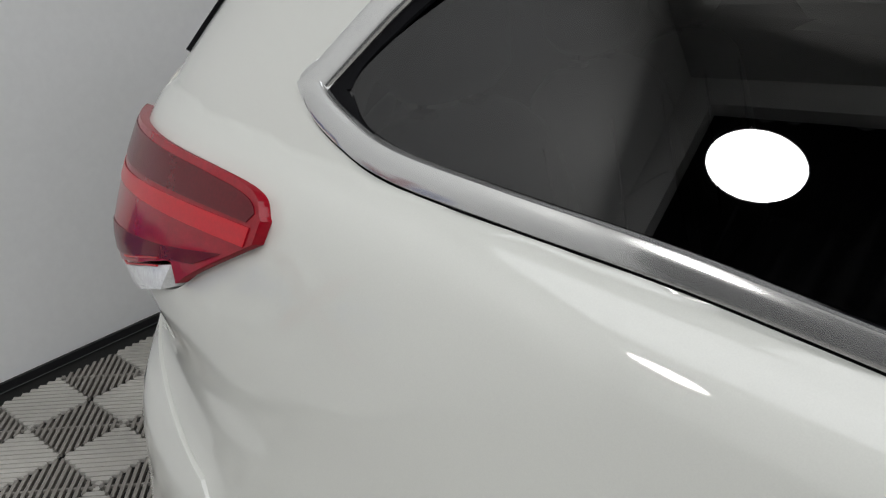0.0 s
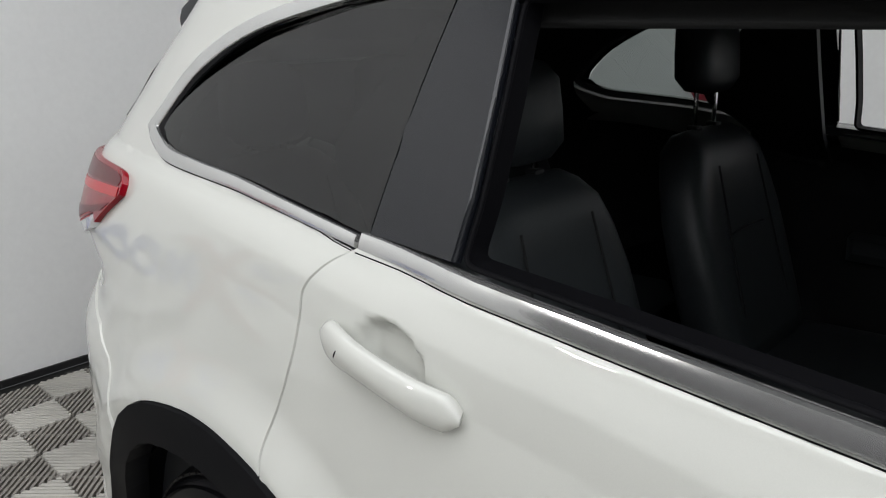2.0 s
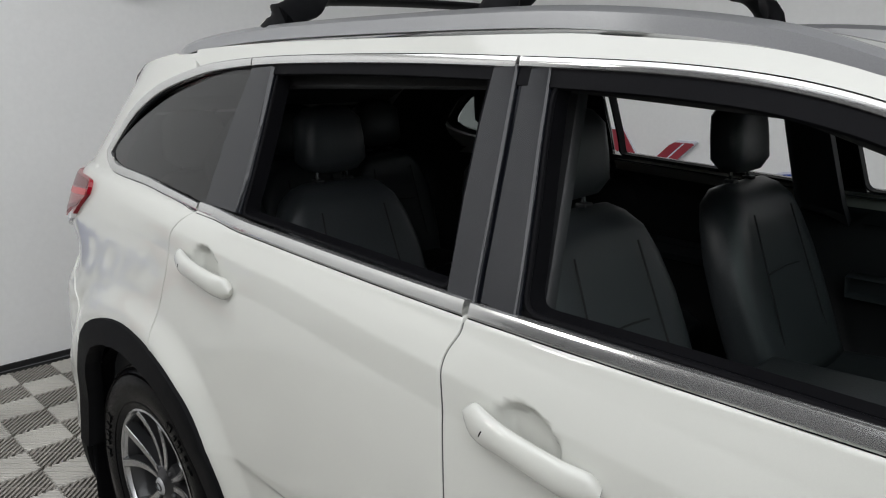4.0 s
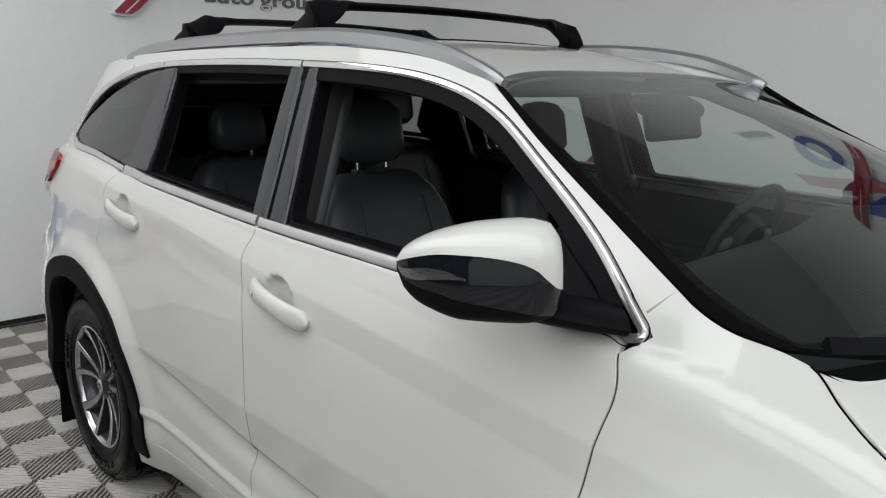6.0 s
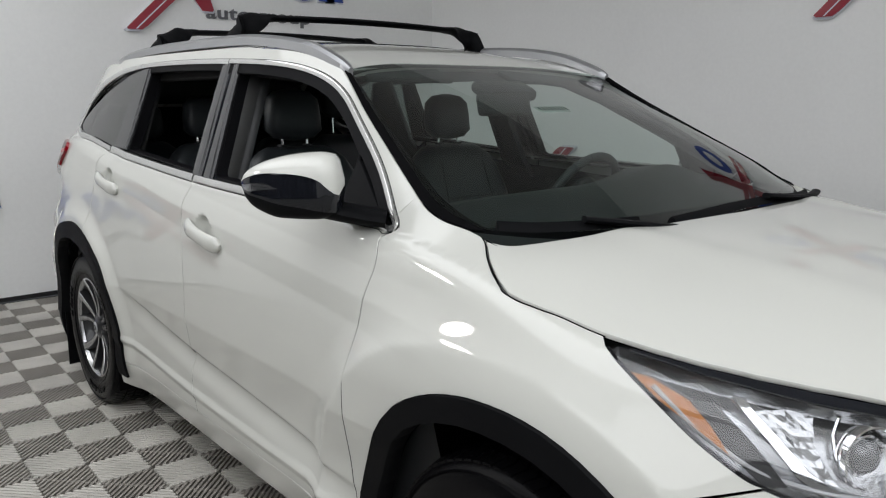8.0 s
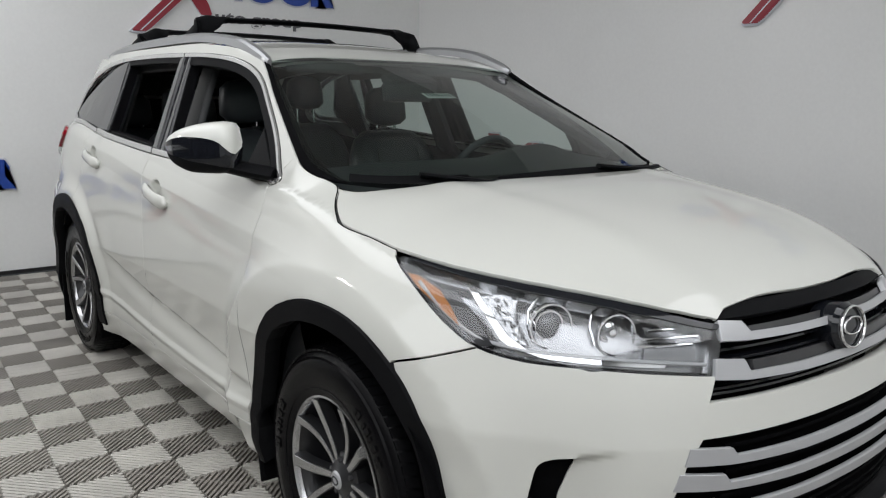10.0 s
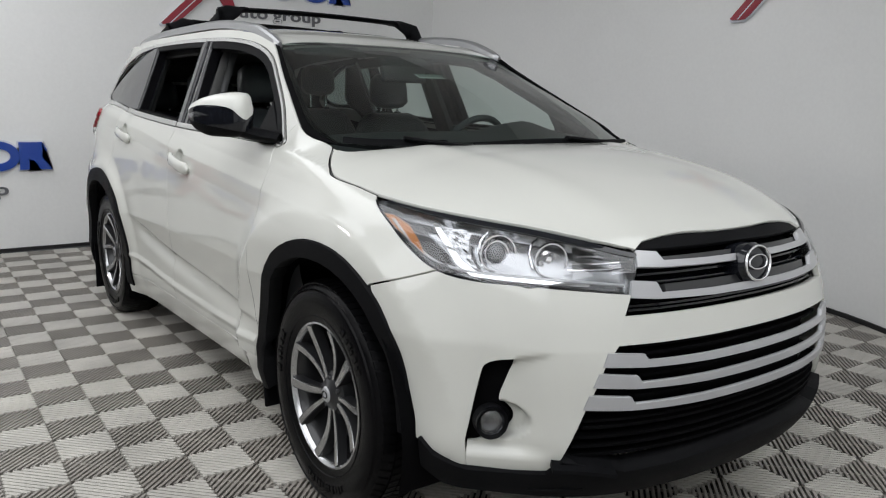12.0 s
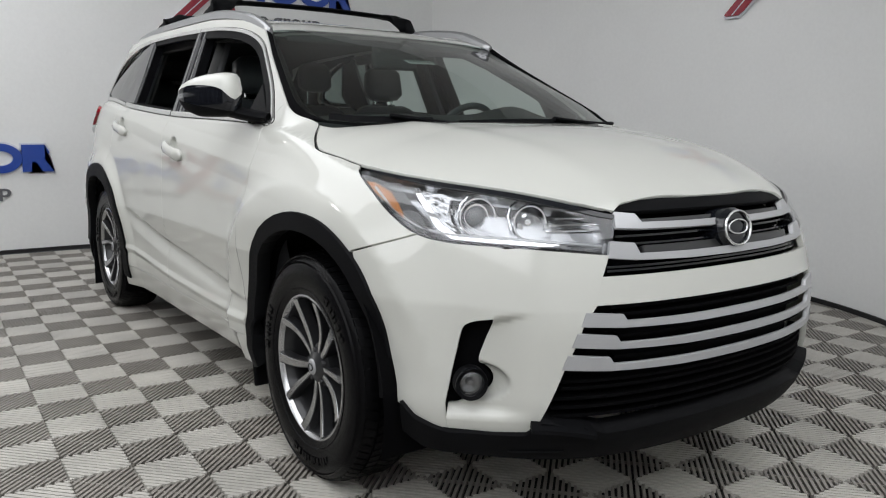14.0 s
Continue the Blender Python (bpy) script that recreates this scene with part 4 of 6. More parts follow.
grille_bar(upper, (0.405, 0.844, 0.882), (0.337, 0.876), (0.835, 0.852))
grille_bar(upper, (0.443, 0.772, 0.813), (0.366, 0.806), (0.757, 0.777))
grille_bar(lower, (0.526, 0.605, 0.64), (0.42, 0.631), (0.590, 0.611))
grille_bar(lower, (0.547, 0.553, 0.588), (0.437, 0.576), (0.534, 0.555))
grille_bar(lower, (0.567, 0.495, 0.532), (0.452, 0.521), (0.479, 0.500))
for z, w in ((0.90, 0.38), (0.82, 0.40), (0.80, 0.41), (0.745, 0.44), (0.735, 0.44)):
    sweep("slat", [shell(across(y, z), z) for y in np.linspace(-w, w, 24)], [(-0.05, -0.003), (-0.025, -0.003), (-0.025, 0.003), (-0.05, 0.003)], GLOSS_BLACK, upper)
for z, w in ((0.645, 0.44), (0.625, 0.42), (0.57, 0.42), (0.515, 0.43), (0.455, 0.56), (0.437, 0.56), (0.41, 0.58), (0.385, 0.58), (0.36, 0.58)):
    sweep("slat", [shell(across(y, z), z) for y in np.linspace(-w, w, 24)], [(-0.06, -0.004), (-0.022, -0.004), (-0.022, 0.004), (-0.06, 0.004)], DULL_BLACK, lower)
panel("grille_top", front(both([(-0.404, 0.912), (-0.41, 0.886)])), shell, PLASTIC, upper, off=-0.004, grid=(0.03, 0.02), flange=0.02)
# dark grey web behind the bars and round the badge
for z0, z1 in ((0.85, 0.868), (0.776, 0.80)):
    panel("web", front(both([(-0.33, z0), (-0.33, z1)])), shell, ALLOY_DARK, upper, off=-0.012, grid=(0.03, 0.02), flange=0.03)

# chin: the black lip that runs round below the bumper
chin = flank([(1.86, 0.385), (1.899, 0.346), (1.97, 0.322)]) + front([(-0.63, 0.322), (-0.603, 0.36), (-0.50, 0.338), (-0.44, 0.318), (-0.25, 0.325), (0, 0.33)])
chin_far = front([(0.25, 0.325), (0.44, 0.318), (0.50, 0.338), (0.603, 0.36), (0.63, 0.322)])
last = [(2 * (FRONT_AT + SPAN) - u, z) for u, z in flank([(1.97, 0.322), (1.899, 0.346), (1.86, 0.385)])]
base = [(2 * (FRONT_AT + SPAN) - u, z) for u, z in flank([(1.85, 0.30), (1.9, 0.265)])] + front([(0.62, 0.25), (0.42, 0.238), (0, 0.238), (-0.42, 0.238), (-0.62, 0.25)]) + flank([(1.9, 0.265), (1.85, 0.30)])
panel("chin", chin + chin_far + last + base, shell, PLASTIC, car, off=0.014, grid=(0.03, 0.02), flange=0.06, label="black plastic chin spoiler")
panel("chin_step", front(both([(-0.60, 0.262), (-0.60, 0.225)])), shell, PLASTIC, car, off=-0.01, grid=(0.04, 0.02), flange=0.05)

sweep("chin_wing", [shell(across(y, z), z) for y, z in ((-0.625, 0.352), (-0.57, 0.347), (-0.52, 0.338), (-0.475, 0.325))], [(-0.012, -0.010), (0.034, -0.016), (0.034, -0.006), (-0.012, 0.012)], PLASTIC, car, label="black wing on the end of the chin")
for side in (-1, 1):
    tube("chin_lip", [(shell(across(y, 0.268), 0.268)[0] + 0.014, shell(across(y, 0.268), 0.268)[1] * -side - 0.012 * -side, 0.268) for y in np.linspace(-0.65, -0.53, 8)], 0.0035, PLASTIC, car, 8)

# badge: an oval of plain chrome rings
bx = shell(across(0.0, 0.82), 0.82)[0]
plate = part("badge", lathe([(0, 0.02), (0.060, 0.018), (0.070, 0.006), (0.072, -0.05)], GLOSS_BLACK, "badge", axis="x", at=(0, 0, 0)), car, "oval black badge with chrome rings")
plate.location, plate.scale, plate.rotation_euler = (bx - 0.002, 0, 0.822), (1, 1.0, 0.82), (0, radians(-8), 0)


def oval(cy, cz, ry, rz, r, name="ring"):
    return tube(name, [(0.024, cy + ry * math.cos(a), cz + rz * math.sin(a)) for a in np.linspace(0, 2 * math.pi, 41)[:-1]], r, BRIGHT, plate, 8, True, up=(1, 0, 0))


oval(0, 0, 0.058, 0.058, 0.0038)
oval(0, 0.004, 0.042, 0.024, 0.003)


def bowl(name, r, depth, mat, parent, at, aim, label=""):
    """A reflector bowl that opens along aim."""
    prof = [(r * 1.06, 0.004), (r * 1.06, -0.004), (r, 0.0)] + [(r * math.sqrt(max(0, 1 - t * t)) if t else r, -depth * t) for t in (0.2, 0.45, 0.7, 0.9, 0.99)] + [(0, -depth)]
    ob = part(name, lathe(prof, mat, name, 36, "z"), parent, label)
    ob.matrix_basis = Matrix.Translation(at) @ Vector(aim).to_track_quat("Z", "Y").to_matrix().to_4x4()
    return ob


def ball(name, r, mat, parent, at, squash=(1, 1, 1), label="", n=20):
    bm = bmesh.new()
    bmesh.ops.create_uvsphere(bm, u_segments=n, v_segments=n // 2, radius=r, matrix=Matrix.Translation(at) @ Matrix.Diagonal((*squash, 1)))
    return part(name, from_bm(name, bm, mat, angle=180), parent, label)


def facets(name, poly, parent, side, sunk):
    """Small mirror facets, each tilted a little, on the back of a lamp."""
    if area2(poly) < 0:
        poly = poly[::-1]
    flat, faces = cells(poly, 0.008, 0.008)
    verts = []
    for a, b in flat:
        p = Vector(shell(a, b))
        d = sunk + random.uniform(-0.002, 0.002)
        verts.append((p.x - d * 0.8, (p.y + d * 0.8) * -side, p.z))
    if side > 0:
        faces = [f[::-1] for f in faces]
    return part(name, make(name, verts, faces, FACET, smooth=False), parent)


random.seed(11)
for side in (-1, 1):
    lens_line = HEAD_LOW[1:] + HEAD_TOP[:-1]
    lens = panel("headlight", flank(lens_line), shell, LENS, car, side=side, grid=(0.03, 0.02), off=0.0, flange=0, label="clear headlight with chrome reflectors and amber corner")
    lens.visible_shadow = False
    panel("housing", flank(lens_line), shell, LAMP_WHITE, lens, side=side, grid=(0.04, 0.03), off=-0.05, flange=-0.046)
    rim = [Vector(shell(*p)) for p in flank(HEAD_LOW[1:-1])]
    tube("lower_edge", [(p.x - 0.004, (p.y + 0.006) * (-side), p.z + 0.002) for p in rim], 0.0032, PLASTIC, lens, 8)
    tube("chrome_edge", [(p.x - 0.016, (p.y + 0.018) * (-side), p.z + 0.018) for p in rim[6:]], 0.0045, SILVER, lens, 8)
    rim = [Vector(shell(*p)) for p in flank(HEAD_TOP)]
    panel("upper_edge", flank(HEAD_TOP[:-2] + [(x, z - 0.002 - 0.006 * step(1.6, 1.9, x)) for x, z in HEAD_TOP[:-2][::-1]]), shell, GLOSS_BLACK, lens, side=side, grid=(0.03, 0.01), off=0.002, flange=0.006, label="black upper border")
    amber = [(1.634, 0.963), (1.674, 0.959), (1.739, 0.936), (1.778, 0.907), (1.813, 0.87), (1.757, 0.902), (1.687, 0.936)]
    panel("amber_reflector", flank(amber), shell, AMBER, lens, side=side, grid=(0.02, 0.02), off=-0.008, flange=0.01, label="amber side reflector")
    panel("amber_rim", flank([(1.60, 0.978), (1.638, 0.967), (1.678, 0.963), (1.742, 0.94), (1.783, 0.91), (1.822, 0.862), (1.757, 0.896), (1.68, 0.933)]), shell, ALLOY_DARK, lens, side=side, grid=(0.02, 0.02), off=-0.014, flange=0.008)
    panel("divider", flank([(1.747, 0.938), (1.772, 0.939), (1.827, 0.90), (1.891, 0.837), (1.865, 0.833), (1.821, 0.865), (1.784, 0.903)]), shell, ALLOY_DARK, lens, side=side, grid=(0.02, 0.02), off=-0.012, flange=0.008)
    panel("bezel", flank([(1.787, 0.952), (1.80, 0.951), (1.85, 0.915), (1.912, 0.86), (1.96, 0.832), (2.06, 0.824), (2.15, 0.812), (2.15, 0.804), (2.06, 0.814), (1.945, 0.824), (1.90, 0.852), (1.838, 0.912)]), shell, BRIGHT, lens, side=side, grid=(0.02, 0.02), off=-0.014, flange=0.02)
    panel("inner_reflector_plate", flank([(2.085, 0.903), (2.146, 0.893), (2.172, 0.85), (2.118, 0.858)]), shell, LAMP_DARK, lens, side=side, grid=(0.02, 0.02), off=-0.025, flange=0.02)
    panel("inner_step", flank([(2.118, 0.85), (2.172, 0.842), (2.18, 0.815), (2.125, 0.82)]), shell, LAMP_WHITE, lens, side=side, grid=(0.02, 0.02), off=-0.03, flange=0.02)
    facets("faceted_reflector", flank([(1.822, 0.922), (1.872, 0.928), (1.902, 0.922), (1.915, 0.89), (1.938, 0.856), (1.955, 0.836), (1.925, 0.84), (1.885, 0.868), (1.845, 0.905)]), lens, side, 0.026)
    for z in (0.838, 0.852, 0.868):
        fin = [Vector(shell(around(x, z), z)) for x in (2.11, 2.135, 2.165)]
        tube("reflector_fin", [(p.x - 0.02, (p.y + 0.02) * -side, p.z) for p in fin], 0.0028, BRIGHT, lens, 6)
    for x in (1.93, 2.024):
        wing = [Vector(shell(around(x + 0.012 * k * k, z), z)) for k, z in ((0, 0.922), (0.5, 0.9), (1, 0.875), (1.6, 0.84))]
        tube("reflector_fin", [(p.x - 0.024, (p.y + 0.026) * -side, p.z) for p in wing], 0.003, BRIGHT, lens, 6)
    for x, z, r, name in ((1.978, 0.872, 0.047, "main_reflector"), (2.075, 0.858, 0.043, "inner_reflector")):
        p = Vector(shell(around(x, z), z))
        p.x -= 0.03
        p.y = (p.y + 0.035) * -side
        aim = Vector((1, 0.35 * side, 0.02))
        cup = bowl(name, r, r * 0.9, BRIGHT if name == "main_reflector" else LAMP_DARK, lens, p, aim)
        part("ring", lathe([(r * 1.07, 0.0), (r * 1.05, 0.008), (r * 0.97, 0.008), (r * 0.94, 0.0)], BRIGHT, "ring", 40, "z"), cup)
        if name == "main_reflector":
            ball("projector_lens", r * 0.62, PROJECTOR, lens, p - Vector((r * 0.25, 0, 0)))
            part("ring", lathe([(r * 0.72, -0.012), (r * 0.70, -0.002), (r * 0.62, -0.002), (r * 0.60, -0.012)], BRIGHT, "ring", 40, "z"), cup)
        else:
            part("bulb_shield", lathe([(0.0, -0.004), (r * 0.2, -0.006), (r * 0.26, -0.014), (r * 0.26, -0.03)], BRIGHT, "bulb_shield", 16, "z"), cup)
            for a in (0.4, 2.0, 3.6, 5.0):
                facet = part("vane", from_bm("vane", block((r * 0.55, r * 0.4, 0.003), 0.001, (r * 0.62, 0, -0.012), (0, 35, 0)), BRIGHT), cup)
                facet.matrix_basis = Matrix.Rotation(a, 4, "Z")
    # fog lamp
    c = Vector(shell(around(2.022, 0.453), 0.453))
    c.y *= -side
    aim = (0.93, 0.37 * side, 0)
    fog = bowl("fog_lamp", 0.041, 0.03, GLOSS_BLACK, car, c + Vector((0.006, 0.002 * side, 0)), aim, "round fog lamp in a black bezel")
    part("fog_bezel", lathe([(0.042, 0.006), (0.044, -0.002), (0.044, -0.03), (0.034, -0.03), (0.034, 0.0), (0.042, 0.006)], PLASTIC, "fog_bezel", 40, "z"), fog)
    part("fog_lens", lathe([(0, 0.006), (0.017, 0.005), (0.029, 0.001), (0.034, -0.004)], LENS, "fog_lens", 32, "z"), fog).visible_shadow = False
    part("fog_reflector", lathe([(0.034, -0.003), (0.026, -0.014), (0.011, -0.019), (0.008, -0.012), (0, -0.011)], LAMP_DARK, "fog_reflector", 12, "z", angle=5), fog)


# ---- wheels ----
def wheel_at(x, side, turn):
    """A wheel: outer face towards -y in its own space."""
    root = new("wheel")
    root.parent = car
    tyre_profile = [(0.232, -0.098), (0.24, -0.108), (0.262, -0.115), (0.30, -0.121), (0.335, -0.117), (0.356, -0.105), (0.366, -0.092), (0.371, -0.07), (0.3725, -0.03), (0.3725, 0.03), (0.371, 0.07), (0.366, 0.092), (0.35, 0.108), (0.30, 0.12), (0.25, 0.112), (0.232, 0.1)]
    tyre = part("tyre", lathe(tyre_profile, RUBBER, "tyre", 96), root, "black road tyre with a grooved tread")
    blocks_v, blocks_f = [], []
    n = 76
    for row, (h0, h1, r0, r1) in enumerate(((-0.098, -0.064, 0.363, 0.3735), (-0.056, -0.024, 0.3725, 0.3765), (-0.016, 0.016, 0.3725, 0.377), (0.024, 0.056, 0.3725, 0.3765), (0.064, 0.096, 0.363, 0.3735))):
        for i in range(n):
            a0 = 2 * math.pi * (i + 0.08 + 0.25 * (row % 2)) / n
            a1 = a0 + 2 * math.pi * 0.78 / n
            skew = 0.012 * (1 if row % 2 else -1)
            s = len(blocks_v)
            for rr in (-0.008, 0.0035):
                for h, r, da in ((h0, r0 if row != 4 else r1, -skew), (h1, r1 if row != 4 else r0, skew)):
                    for a in (a0 + da, a1 + da):
                        blocks_v.append(((r + rr) * math.cos(a), h, (r + rr) * math.sin(a)))
            blocks_f += [[s + 4, s + 5, s + 7, s + 6], [s, s + 1, s + 5, s + 4], [s + 2, s + 6, s + 7, s + 3], [s, s + 4, s + 6, s + 2], [s + 1, s + 3, s + 7, s + 5]]
    part("tread", make("tread", blocks_v, blocks_f, RUBBER, smooth=False), root, kind="stuff")
    for r, w in ((0.345, 0.0035), (0.262, 0.003)):
        part("sidewall_rib", lathe([(r - w, -0.115 + (0.004 if r > 0.3 else 0.002)), (r, -0.121 + (0.004 if r > 0.3 else 0.004)), (r + w, -0.115 + (0.004 if r > 0.3 else 0.002))], RUBBER, "sidewall_rib", 72), root)
    marks_v, marks_f = [], []
    for centre, count in ((0.5, 8), (2.6, 8), (4.4, 12)):
        for i in range(count):
            a0 = centre + i * 0.075 + (0.02 if i % 3 == 0 else 0)
            s = len(marks_v)
            for r, h in ((0.29, -0.1195), (0.29, -0.1235), (0.314 - 0.006 * (i % 2), -0.1235), (0.314 - 0.006 * (i % 2), -0.1195)):
                for a in (a0, a0 + 0.045 - 0.012 * (i % 2)):
                    marks_v.append((r * math.cos(a), h, r * math.sin(a)))
            marks_f += [[s, s + 1, s + 3, s + 2], [s + 2, s + 3, s + 5, s + 4], [s + 4, s + 5, s + 7, s + 6], [s, s + 2, s + 4, s + 6], [s + 1, s + 7, s + 5, s + 3]]
    part("sidewall_relief", make("sidewall_relief", marks_v, marks_f, RUBBER, smooth=False), root, kind="stuff")
    rim = part("rim", lathe([(0.238, -0.105), (0.24, -0.098), (0.234, -0.095), (0.226, -0.085), (0.215, -0.05), (0.205, 0.06), (0.22, 0.09), (0.238, 0.1)], ALLOY_DARK, "rim", 72), root, "grey alloy rim with machined spokes")
    part("rim_lip", lathe([(0.241, -0.099), (0.24, -0.107), (0.234, -0.109), (0.228, -0.103), (0.224, -0.092)], ALLOY, "rim_lip", 72), root)
    # ten curved spokes, broad and narrow in turn
    for i in range(10):
        pair, k = divmod(i, 2)
        base = 2 * math.pi * pair / 5 + turn
        sgn = 1 if k else -1
        foot = base + sgn * 0.23
        tip = base + sgn * 0.315
        broad = 0.78 if k else 1.05
        line = []
        for t in np.linspace(0, 1, 9):
            a = foot + (tip - foot) * t + sgn * -0.05 * math.sin(math.pi * t)
            r = 0.045 + (0.229 - 0.045) * t
            line.append((r * math.cos(a), -0.075 - 0.03 * t ** 1.5 + 0.006 * math.sin(math.pi * t), r * math.sin(a)))
        sweep("spoke", line, [(-0.0125, 0.002), (0.0125, 0.002), (0.0145, -0.030), (-0.0145, -0.030)], ALLOY_DARK, root, up=(0, -1, 0), scale=lambda t: ((0.8 + 0.6 * t) * broad, 1))
        sweep("spoke_face", line, [(-0.0115, 0.0), (0.0115, 0.0), (0.0105, 0.0035), (-0.0105, 0.0035)], ALLOY, root, up=(0, -1, 0), scale=lambda t: ((0.6 + 0.75 * t) * broad, 1))
    hub = part("hub", lathe([(0, -0.094), (0.028, -0.093), (0.033, -0.088), (0.05, -0.08), (0.072, -0.066), (0.078, -0.03), (0.078, 0.0)], ALLOY_DARK, "hub", 40), root)
    part("hub_cap", lathe([(0, -0.0985), (0.022, -0.0975), (0.027, -0.093), (0.0275, -0.085)], SILVER, "hub_cap", 32), root, "silver hub cap with an oval mark")
    tube("hub_mark", [(0.015 * math.cos(a), -0.0992, 0.011 * math.sin(a)) for a in np.linspace(0, 2 * math.pi, 25)[:-1]], 0.0022, GLOSS_BLACK, root, 6, True, up=(0, -1, 0))
    for i in range(5):
        a = 2 * math.pi * (i + 0.5) / 5 + turn
        part("lug_nut", lathe([(0, -0.083), (0.007, -0.083), (0.009, -0.08), (0.0095, -0.055)], STEEL, "lug_nut", 6, at=(0.054 * math.cos(a), 0, 0.054 * math.sin(a))), root)
    part("brake_disc", lathe([(0.06, -0.02), (0.155, -0.02), (0.157, -0.01), (0.157, 0.0), (0.06, 0.0)], STEEL, "brake_disc", 48), root)
    part("well_back", lathe([(0.0, 0.035), (0.21, 0.035)], DULL_BLACK, "well_back", 32), root)
    root.matrix_basis = pose(x, side * 0.802, HUB + 0.0015, 0, 0, 0 if side < 0 else 180)
    return root


for wx, turn in ((AXLE, 1.047), (-AXLE, 0.35)):
    for side in (-1, 1):
        wheel_at(wx, side, turn)
        # liner of the wheel well
        verts, faces = [], []
        for i in range(25):
            a = radians(-20 + 220 * i / 24)
            for y in (0.50, 0.9):
                verts.append((wx + 0.45 * math.cos(a), side * y, HUB + 0.45 * math.sin(a)))
        faces = [[2 * i, 2 * i + 1, 2 * i + 3, 2 * i + 2] for i in range(24)]
        faces.append([2 * i for i in range(25)])
        part("wheel_well", make("wheel_well", verts, faces, DULL_BLACK), car)

        flap = block((0.014, 0.21, 0.30 if wx < 0 else 0.24), 0.005)
        part("mud_flap", from_bm("mud_flap", flap, PLASTIC), car, "black mud flap behind the wheel").matrix_basis = pose(wx - 0.46, side * 0.80, 0.285 if wx < 0 else 0.30, 0, -6, 0)

# underside
box("underbody", (1.86, 1.66, 0.12), DULL_BLACK, car, (0.0, 0, 0.30), bevel=0.03)
box("underbody", (0.85, 0.96, 0.3), DULL_BLACK, car, (1.42, 0, 0.42), bevel=0.05)
box("underbody", (1.4, 0.96, 0.3), DULL_BLACK, car, (-1.6, 0, 0.45), bevel=0.05)


# ---- the car: windows, pillars and trim ----
def offset(line, d):
    """The line moved sideways by d (to its left)."""
    out = []
    for i, (x, z) in enumerate(line):
        a, b = line[max(0, i - 1)], line[min(len(line) - 1, i + 1)]
        dx, dz = b[0] - a[0], b[1] - a[1]
        n = math.hypot(dx, dz) or 1
        out.append((x - dz / n * d, z + dx / n * d))
    return out


def band(name, line, width, mat, parent, side, off=0.006, flange=0.012, grid=(0.03, 0.012), start=0.0, crown=0.0):
    return panel(name, flank(offset(line, start) + offset(line, start + width)[::-1]), shell, mat, parent, side=side, off=off, flange=flange, grid=grid, crown=crown)


def bead(name, line, width, mat, parent, side, high=0.006, label="", out=0.002, end=None, flush=None):
    """A rounded strip along a line on the skin, with a dark joint below it; end: its width at the far end; flush: the stretch of x in which it comes out to full height."""
    pts, low, ups = [], [], []
    last = len(line) - 1
    grow = [1 + ((end or width) / width - 1) * i / last for i in range(last + 1)]
    for i, (x2, z2) in enumerate(offset(line, -0.001 if width > 0 else 0.001)):
        x, z = offset(line, width / 2 * grow[i])[i]
        p, q = shell(around(x, z), z), shell(around(x2, z2), z2)
        lift = out if flush is None else 0.002 + (out - 0.002) * step(*flush, x)
        pts.append((p[0], (p[1] - lift) * -side, p[2]))
        low.append((q[0], (q[1] - 0.0006) * -side, q[2]))
        ups.append((0, side, 0.3))
    half = abs(width) / 2
    profile = [(-half, -high - out), (-half, 0.5 * high), (-0.9 * half, 0.78 * high), (-0.5 * half, 0.94 * high), (0, high), (0.5 * half, 0.94 * high), (0.9 * half, 0.78 * high), (half, 0.5 * high), (half, -high - out)]
    strip = sweep(name, pts, profile, mat, parent, ups=ups, label=label, scale=lambda t: (1 + ((end or width) / width - 1) * t, 1.0))
    tube("joint", low, 0.001, DULL_BLACK, parent, 6, up=(0, 1, 0.3))
    return strip


def cut_x(line, lo, hi):
    out = []
    for a, b in zip(line, line[1:]):
        for v in sorted((lo, hi), key=lambda q: abs(q - a[0])):
            if min(a[0], b[0]) < v < max(a[0], b[0]):
                t = (v - a[0]) / (b[0] - a[0])
                out.append((v, a[1] + (b[1] - a[1]) * t))
        if lo <= b[0] <= hi:
            out.append(b)
    return ([line[0]] if lo <= line[0][0] <= hi else []) + out


def seal(name, line, parent, side, inward, r=0.012, mat=None, closed=True):
    """A rubber strip round an opening, set inward from the skin."""
    pts = []
    for x, z in line:
        p = Vector(shell(around(x, z), z))
        pts.append((p.x, (p.y + inward) * -side, p.z))
    return tube(name, pts, r, mat or SEAL, parent, 8, closed, up=(0, 1, 0))


def channel(name, line, parent, side, depth=0.032):
    """The dark inner edge of a window opening."""
    pts = []
    for x, z in line:
        p = Vector(shell(around(x, z), z))
        pts.append((p.x, (p.y + 0.012 + depth / 2) * -side, p.z))
    return sweep(name, pts, [(-0.003, -depth / 2), (0.003, -depth / 2), (0.003, depth / 2), (-0.003, depth / 2)], SEAL, parent, up=(0, 1, 0), closed=True)


